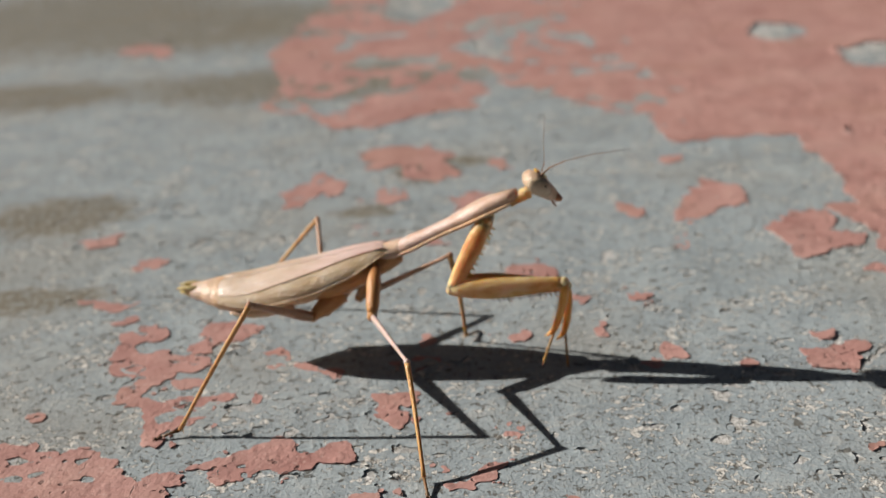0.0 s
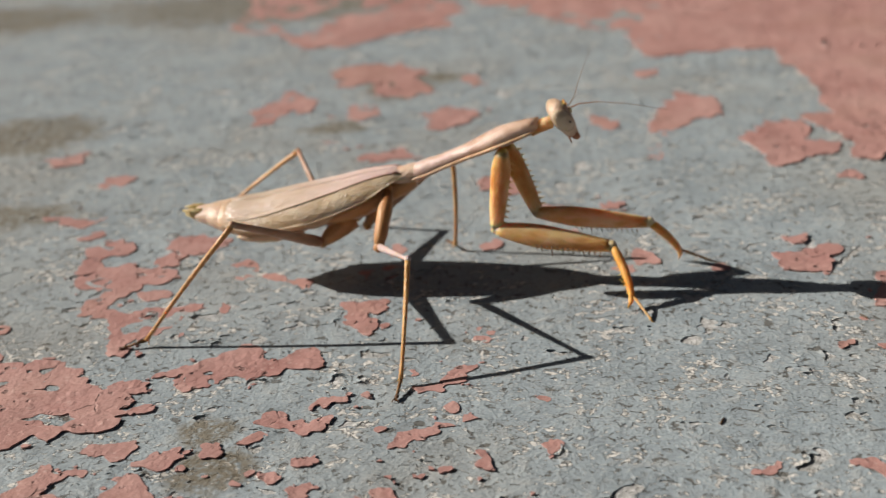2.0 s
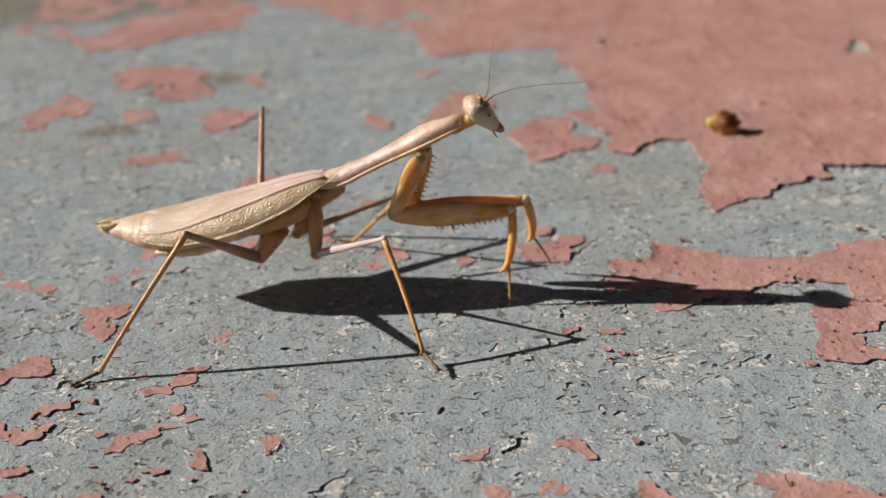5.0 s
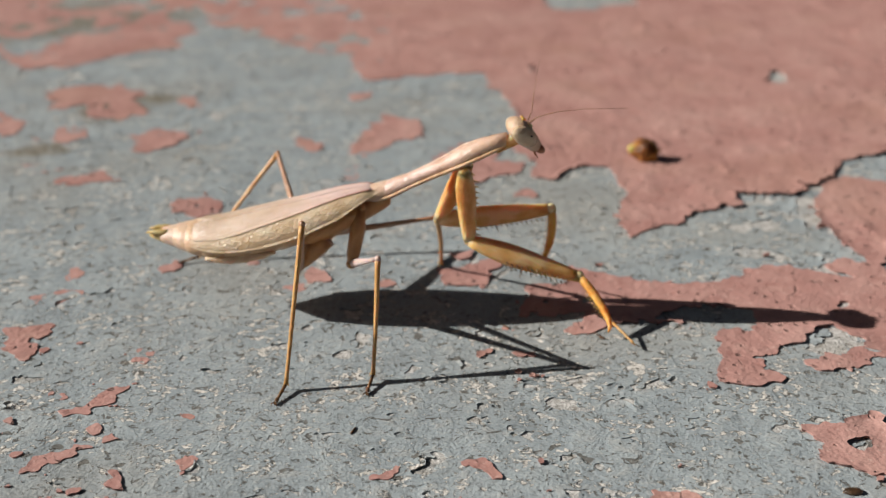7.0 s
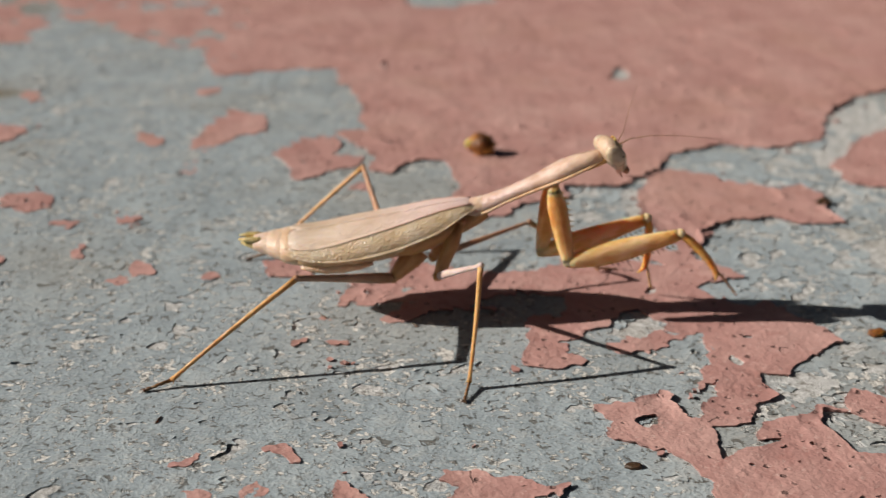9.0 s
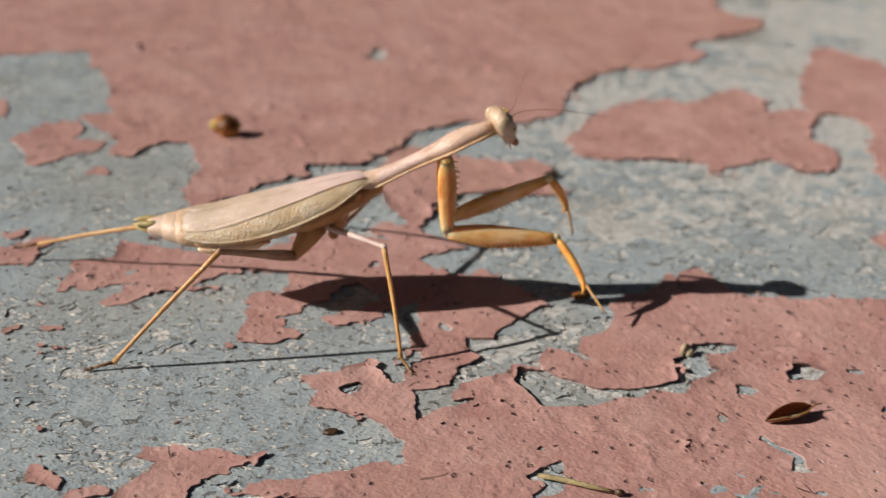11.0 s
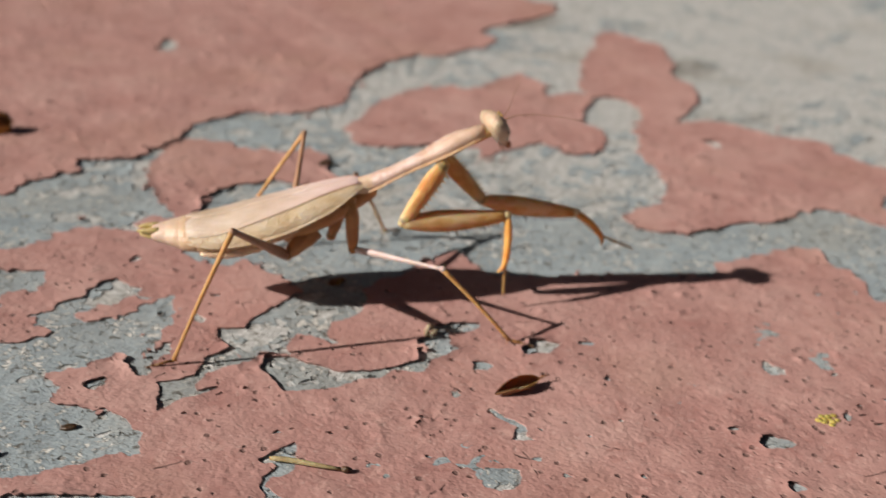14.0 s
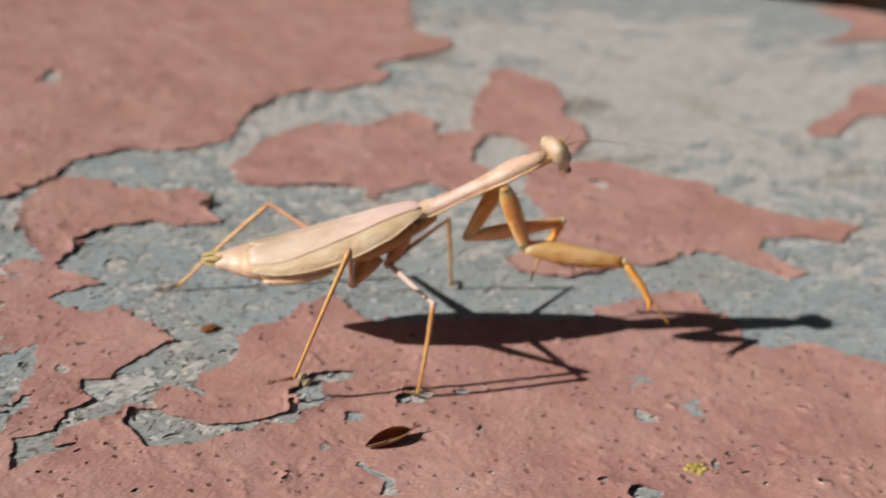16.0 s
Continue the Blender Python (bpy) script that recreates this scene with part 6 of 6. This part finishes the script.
LEFT_THIGH += [
    (6, 36.5, 1.3, -1.3, 52.7, 1.8, 0.8),
    (6.5, 35.5, 2.9, -0.9, 50.1, 0.8, 2.7),
    (7, 35.8, 3.3, -1.2, 50.5, 1.5, 2.8),
    (7.5, 36.8, 2.5, -1.5, 51.7, 2.2, 3.4),
    (8, 41.9, 4.9, -1.4, 55.9, 1.2, 4),
    (8.5, 46.1, 2.6, 0, 61.2, 3.9, 1.4),
    (9, 38.2, 0.3, -1.3, 52.3, 2, 4),
    (9.5, 35.2, 0.8, -0.4, 50, 2.6, 2.8),
]
LEFT_THIGH += [
    (10, 40.9, 2.1, -1.8, 53.9, 1, 6.7),
    (12.5, 36.3, 1.7, -1.6, 51.1, 1.1, 2.3),
    (13, 39, 2.1, -2.6, 52.9, 1.2, 4.1),
    (13.5, 41.1, 4.9, -2.1, 56.2, 3.4, 1.6),
    (14, 47.3, 2.6, 0.3, 62.4, 4.5, -2),
    (14.5, 44.8, 2.4, -0.5, 60.1, 2.1, -0.2),
    (15, 42.2, 4.9, -1.6, 57.3, 3.1, -0.5),
    (15.5, 36.9, 2.8, -2.2, 52.1, 3.9, 0.3),
    (16, 34.7, 2.1, -0.8, 49.6, 5.2, 0.5),
]
LEFT_SHIN = [
    (0, 52.6, -1, -7.3, 53.1, -4.3, -10.4),
    (0.5, 52.4, -3.1, -6.4, 53.6, -3.5, -10.2),
    (1, 55.5, -0.3, -5.4, 55.1, 2.9, -8.9),
    (1.5, 59.8, 1.1, -1.1, 59.8, 4.1, -4.7),
    (2, 67.1, 2.8, -6.9, 72.8, 0.9, -7.4),
    (2.5, 64.1, 7.2, -8.5, 69.1, 5.5, -8.6),
    (3, 56.4, 4.1, -5.6, 61.1, 3.6, -7.2),
    (3.5, 53.1, 3.7, -3.9, 56, 4.4, -7.5),
]
LEFT_SHIN += [
    (6, 54.6, 5.2, -6.5, 56.8, 4.7, -10.5),
    (6.5, 50.2, 5.2, -4.3, 49.1, 3.1, -9.1),
    (7, 51, 2.9, -5.3, 51, 6.8, -7.9),
    (7.5, 54.4, 3.7, -4.1, 56, 6.8, -7.3),
    (8, 59.1, 4.1, -2.9, 60.7, 7.2, -6),
    (8.5, 64.2, 5, -6.1, 67.3, 7, -8.7),
    (9, 53.3, 2.4, -4.1, 55.1, 3.8, -8.3),
    (9.5, 50, 6.4, -4.4, 48, 2.7, -7.6),
]
LEFT_SHIN += [
    (10, 59.1, 2.9, 0.7, 61.5, 5, -2.8),
    (12.5, 52.4, 6.4, -3.8, 51.1, 3.5, -9.7),
    (13, 57.8, 3.5, -2.1, 59.4, 6.9, -5),
    (13.5, 60.7, 4.6, -5.2, 64.9, 3.5, -8.1),
    (14, 67.5, 6, -8.2, 73.7, 3.4, -9),
    (14.5, 65, 4.1, -6.5, 69.4, 1.9, -8.5),
    (15, 60.9, 5, -7.6, 65.2, 2.5, -8.7),
    (15.5, 50.4, 6, -7.5, 50, 3.9, -12.5),
    (16, 47.7, 9, -6.5, 45.2, 6.1, -10.7),
]
GRASP = [(-1, RIGHT_THIGH, RIGHT_SHIN), (1, LEFT_THIGH, LEFT_SHIN)]


# ---- how it walks ----
def curve_at(rows, t, eased=False):
    """Values of rows (t, values...) at t, on a smooth curve through them, or eased from stop to stop."""
    if t <= rows[0][0]:
        return np.array(rows[0][1:], float)
    if t >= rows[-1][0]:
        return np.array(rows[-1][1:], float)
    k = max(i for i in range(len(rows) - 1) if rows[i][0] <= t)
    a, b = rows[k], rows[k + 1]
    span = b[0] - a[0]
    u = (t - a[0]) / span
    p, q = np.array(a[1:], float), np.array(b[1:], float)
    if eased:
        return p + (q - p) * u * u * (3 - 2 * u)
    before, after = rows[max(k - 1, 0)], rows[min(k + 2, len(rows) - 1)]
    m0 = (q - np.array(before[1:], float)) / (b[0] - before[0]) * span
    m1 = (np.array(after[1:], float) - p) / (after[0] - a[0]) * span
    return (2 * u**3 - 3 * u * u + 1) * p + (u**3 - 2 * u * u + u) * m0 + (3 * u * u - 2 * u**3) * q + (u**3 - u * u) * m1


def body_pose(t):
    x, y, z, yaw, pitch = curve_at(BODY, t)
    return pose(x * MM, y * MM, z * MM, 0, -pitch, yaw)


def along(origin, end, up):
    """A pose at origin whose x axis points at end and whose z axis leans to up; millimetres in, metres out."""
    x = (end - origin).normalized()
    y = up.cross(x).normalized()
    z = x.cross(y)
    m = Matrix((x, y, z)).transposed().to_4x4()
    m.translation = origin * MM
    return m


def step_height(rows, t):
    """A foot rises while it goes from one hold to the next."""
    for a, b in zip(rows, rows[1:]):
        if a[0] <= t <= b[0]:
            far = math.hypot(b[1] - a[1], b[2] - a[2])
            return math.sin(math.pi * (t - a[0]) / (b[0] - a[0])) * min(0.16 * far, 3.0) if far > 3 else 0.0
    return 0.0


def joint(start, end, near, far, towards):
    """Where two links of lengths near and far meet between start and end, bent towards a point."""
    line = end - start
    reach = min(max(line.length, abs(near - far) + 0.1), near + far - 0.05)
    way = line.normalized()
    along_line = (near**2 - far**2 + reach**2) / (2 * reach)
    off = (towards - start) - way * (towards - start).dot(way)
    return start + way * along_line + off.normalized() * math.sqrt(max(near**2 - along_line**2, 0.0))


def leg_rows(kind, side, holds, knees, hips=()):
    """Poses of hip, thigh, shin and foot in body space, so that the foot keeps its hold on the ground."""
    out = [], [], [], []
    l_femur, l_tibia = LENGTHS[kind]
    root, rest = [Vector((v[0], v[1] * side, v[2])) for v in (COXA_ROOTS[kind], HIPS[kind])]
    for k in range(161):
        t = k / 10
        m = body_pose(t) @ Matrix.Scale(SIZE, 4)
        back = m.inverted()
        hint = back @ (Vector(curve_at(knees, t, True)) * MM) / MM
        foot_w = Vector(curve_at(holds, t, True))
        foot_w.z = max(foot_w.z, 0.0) + step_height(holds, t) + 0.45
        knee_w = m @ (hint * MM) / MM
        flat = Vector((knee_w.x - foot_w.x, knee_w.y - foot_w.y, 0)).normalized()
        ankle_w = foot_w + flat * TARSUS * 0.9 + Vector((0, 0, 0.55))
        ankle, foot = back @ (ankle_w * MM) / MM, back @ (foot_w * MM) / MM
        knee = ankle + (hint - ankle).normalized() * l_tibia
        hip = joint(root, knee, coxa_length(kind), l_femur, Vector(curve_at(hips, t, True)) if hips else rest)
        out[0].append((t, along(root, hip, Vector((0, 0, 1)))))
        if abs((knee - hip).length - l_femur) > 0.2:
            knee = joint(hip, ankle, l_femur, l_tibia, hint)
        end = knee + (ankle - knee).normalized() * l_tibia
        out[1].append((t, along(hip, knee, Vector((0, 0, 1)))))
        out[2].append((t, along(knee, end, (knee - hip).normalized())))
        out[3].append((t, along(end, foot + (end - ankle), Vector((0, 0, 1)))))
    return out


# how far the neck shield is raised and turned against the trunk, degrees, and stretched ahead, millimetres
RAISED = [(0.0, 3.4, -6.2, 2.9), (0.5, 3.4, -6.4, 2.9), (1.0, 2.4, -6.2, 2.6), (1.5, 1.9, -6.2, 2.6), (2.0, 1.2, -6.2, 2.5), (2.5, 0.5, -6.2, 2.5), (3.0, 1.6, -6.0, 1.7), (3.5, 2.5, -6.0, 1.2),
          (6.0, 2.8, -6.1, 0.8), (7.0, 2.4, -6.3, 0.6), (8.0, 3.8, -6.0, 0.3), (8.5, 4.8, -6.0, -0.3), (9.0, 4.9, -5.0, -1.0), (9.5, 5.0, -4.5, -1.2), (10.0, 4.0, -4.0, -1.2), (12.5, 2.3, -4.0, -0.9), (13.5, 2.6, -4.0, -0.6),
          (14.0, 3.3, -4.0, -0.2), (15.0, 2.6, -4.0, -0.6), (16.0, 1.8, -4.0, -0.1)]


def bend(t, share=0.0):
    """The turn of the neck at the waist, with a share of its stretch."""
    rise, yaw, stretch = (float(v) for v in curve_at(RAISED, t, True))
    waist = Matrix.Translation(Vector((29.5, 0, 5.6)) * MM)
    turn = Euler((0, -radians(rise), radians(yaw))).to_matrix().to_4x4()
    return waist @ turn @ waist.inverted() @ Matrix.Translation(Vector((0.93, 0, 0.37)) * stretch * share * MM)


def fore_rows(side, thighs, shins):
    """Poses of hip, thigh, shin and foot of a grasping leg in body space."""
    out = [], [], [], []
    for k in range(161):
        t = k / 10
        root = bend(t, 1.0) @ (Vector((FORE_ROOT[0], FORE_ROOT[1] * side, FORE_ROOT[2])) * MM) / MM
        a, b = curve_at(thighs, t), curve_at(shins, t)
        points = [root]
        for aim, length in zip((a[:3], a[3:], b[:3], b[3:]), FORE):
            points.append(points[-1] + (Vector(aim) - points[-1]).normalized() * length)
        elbow, knee, tip, toe = points[1:]
        fold = (knee - tip).normalized()
        out[0].append((t, along(root, elbow, Vector((-1, 0, -0.2)))))
        out[1].append((t, along(elbow, knee, fold)))
        out[2].append((t, along(knee, tip, (tip - elbow).normalized())))
        start = knee.lerp(tip, 0.86)
        out[3].append((t, along(start, toe, Vector((0, 0, 1)))))
    return out


# the head's nod in degrees
NOD = [(0.0, 6), (1.5, 8), (2.0, -8), (2.5, -4), (3.0, 2), (3.5, 2), (5.8, 0), (7.5, 0), (8.5, -5), (10.0, -10), (12.5, -14), (14.0, -14), (16.0, -14)]


def motions():
    walk(mantis, [(k / 10, body_pose(k / 10)) for k in range(161)])
    hinge = Matrix.Translation(Vector((46.3, 0, 13.0)) * MM)
    rows = []
    for k in range(33):
        nod = radians(float(curve_at(NOD, k / 2, True)[0]))
        rows.append((k / 2, bend(k / 2, 1.0) @ hinge @ Euler((0, -nod, 0)).to_matrix().to_4x4() @ hinge.inverted()))
    walk(head, rows)
    walk(shield, [(k / 2, bend(k / 2, 0.5)) for k in range(33)])
    walk(throat, [(k / 2, bend(k / 2, 0.75)) for k in range(33)])
    for kind, side, *tables in GAIT:
        for piece, rows in zip(walking_leg(kind, side), leg_rows(kind, side, *tables)):
            walk(piece, rows)
    for side, thighs, shins in GRASP:
        for piece, rows in zip(fore_leg(side), fore_rows(side, thighs, shins)):
            walk(piece, rows)


motions()
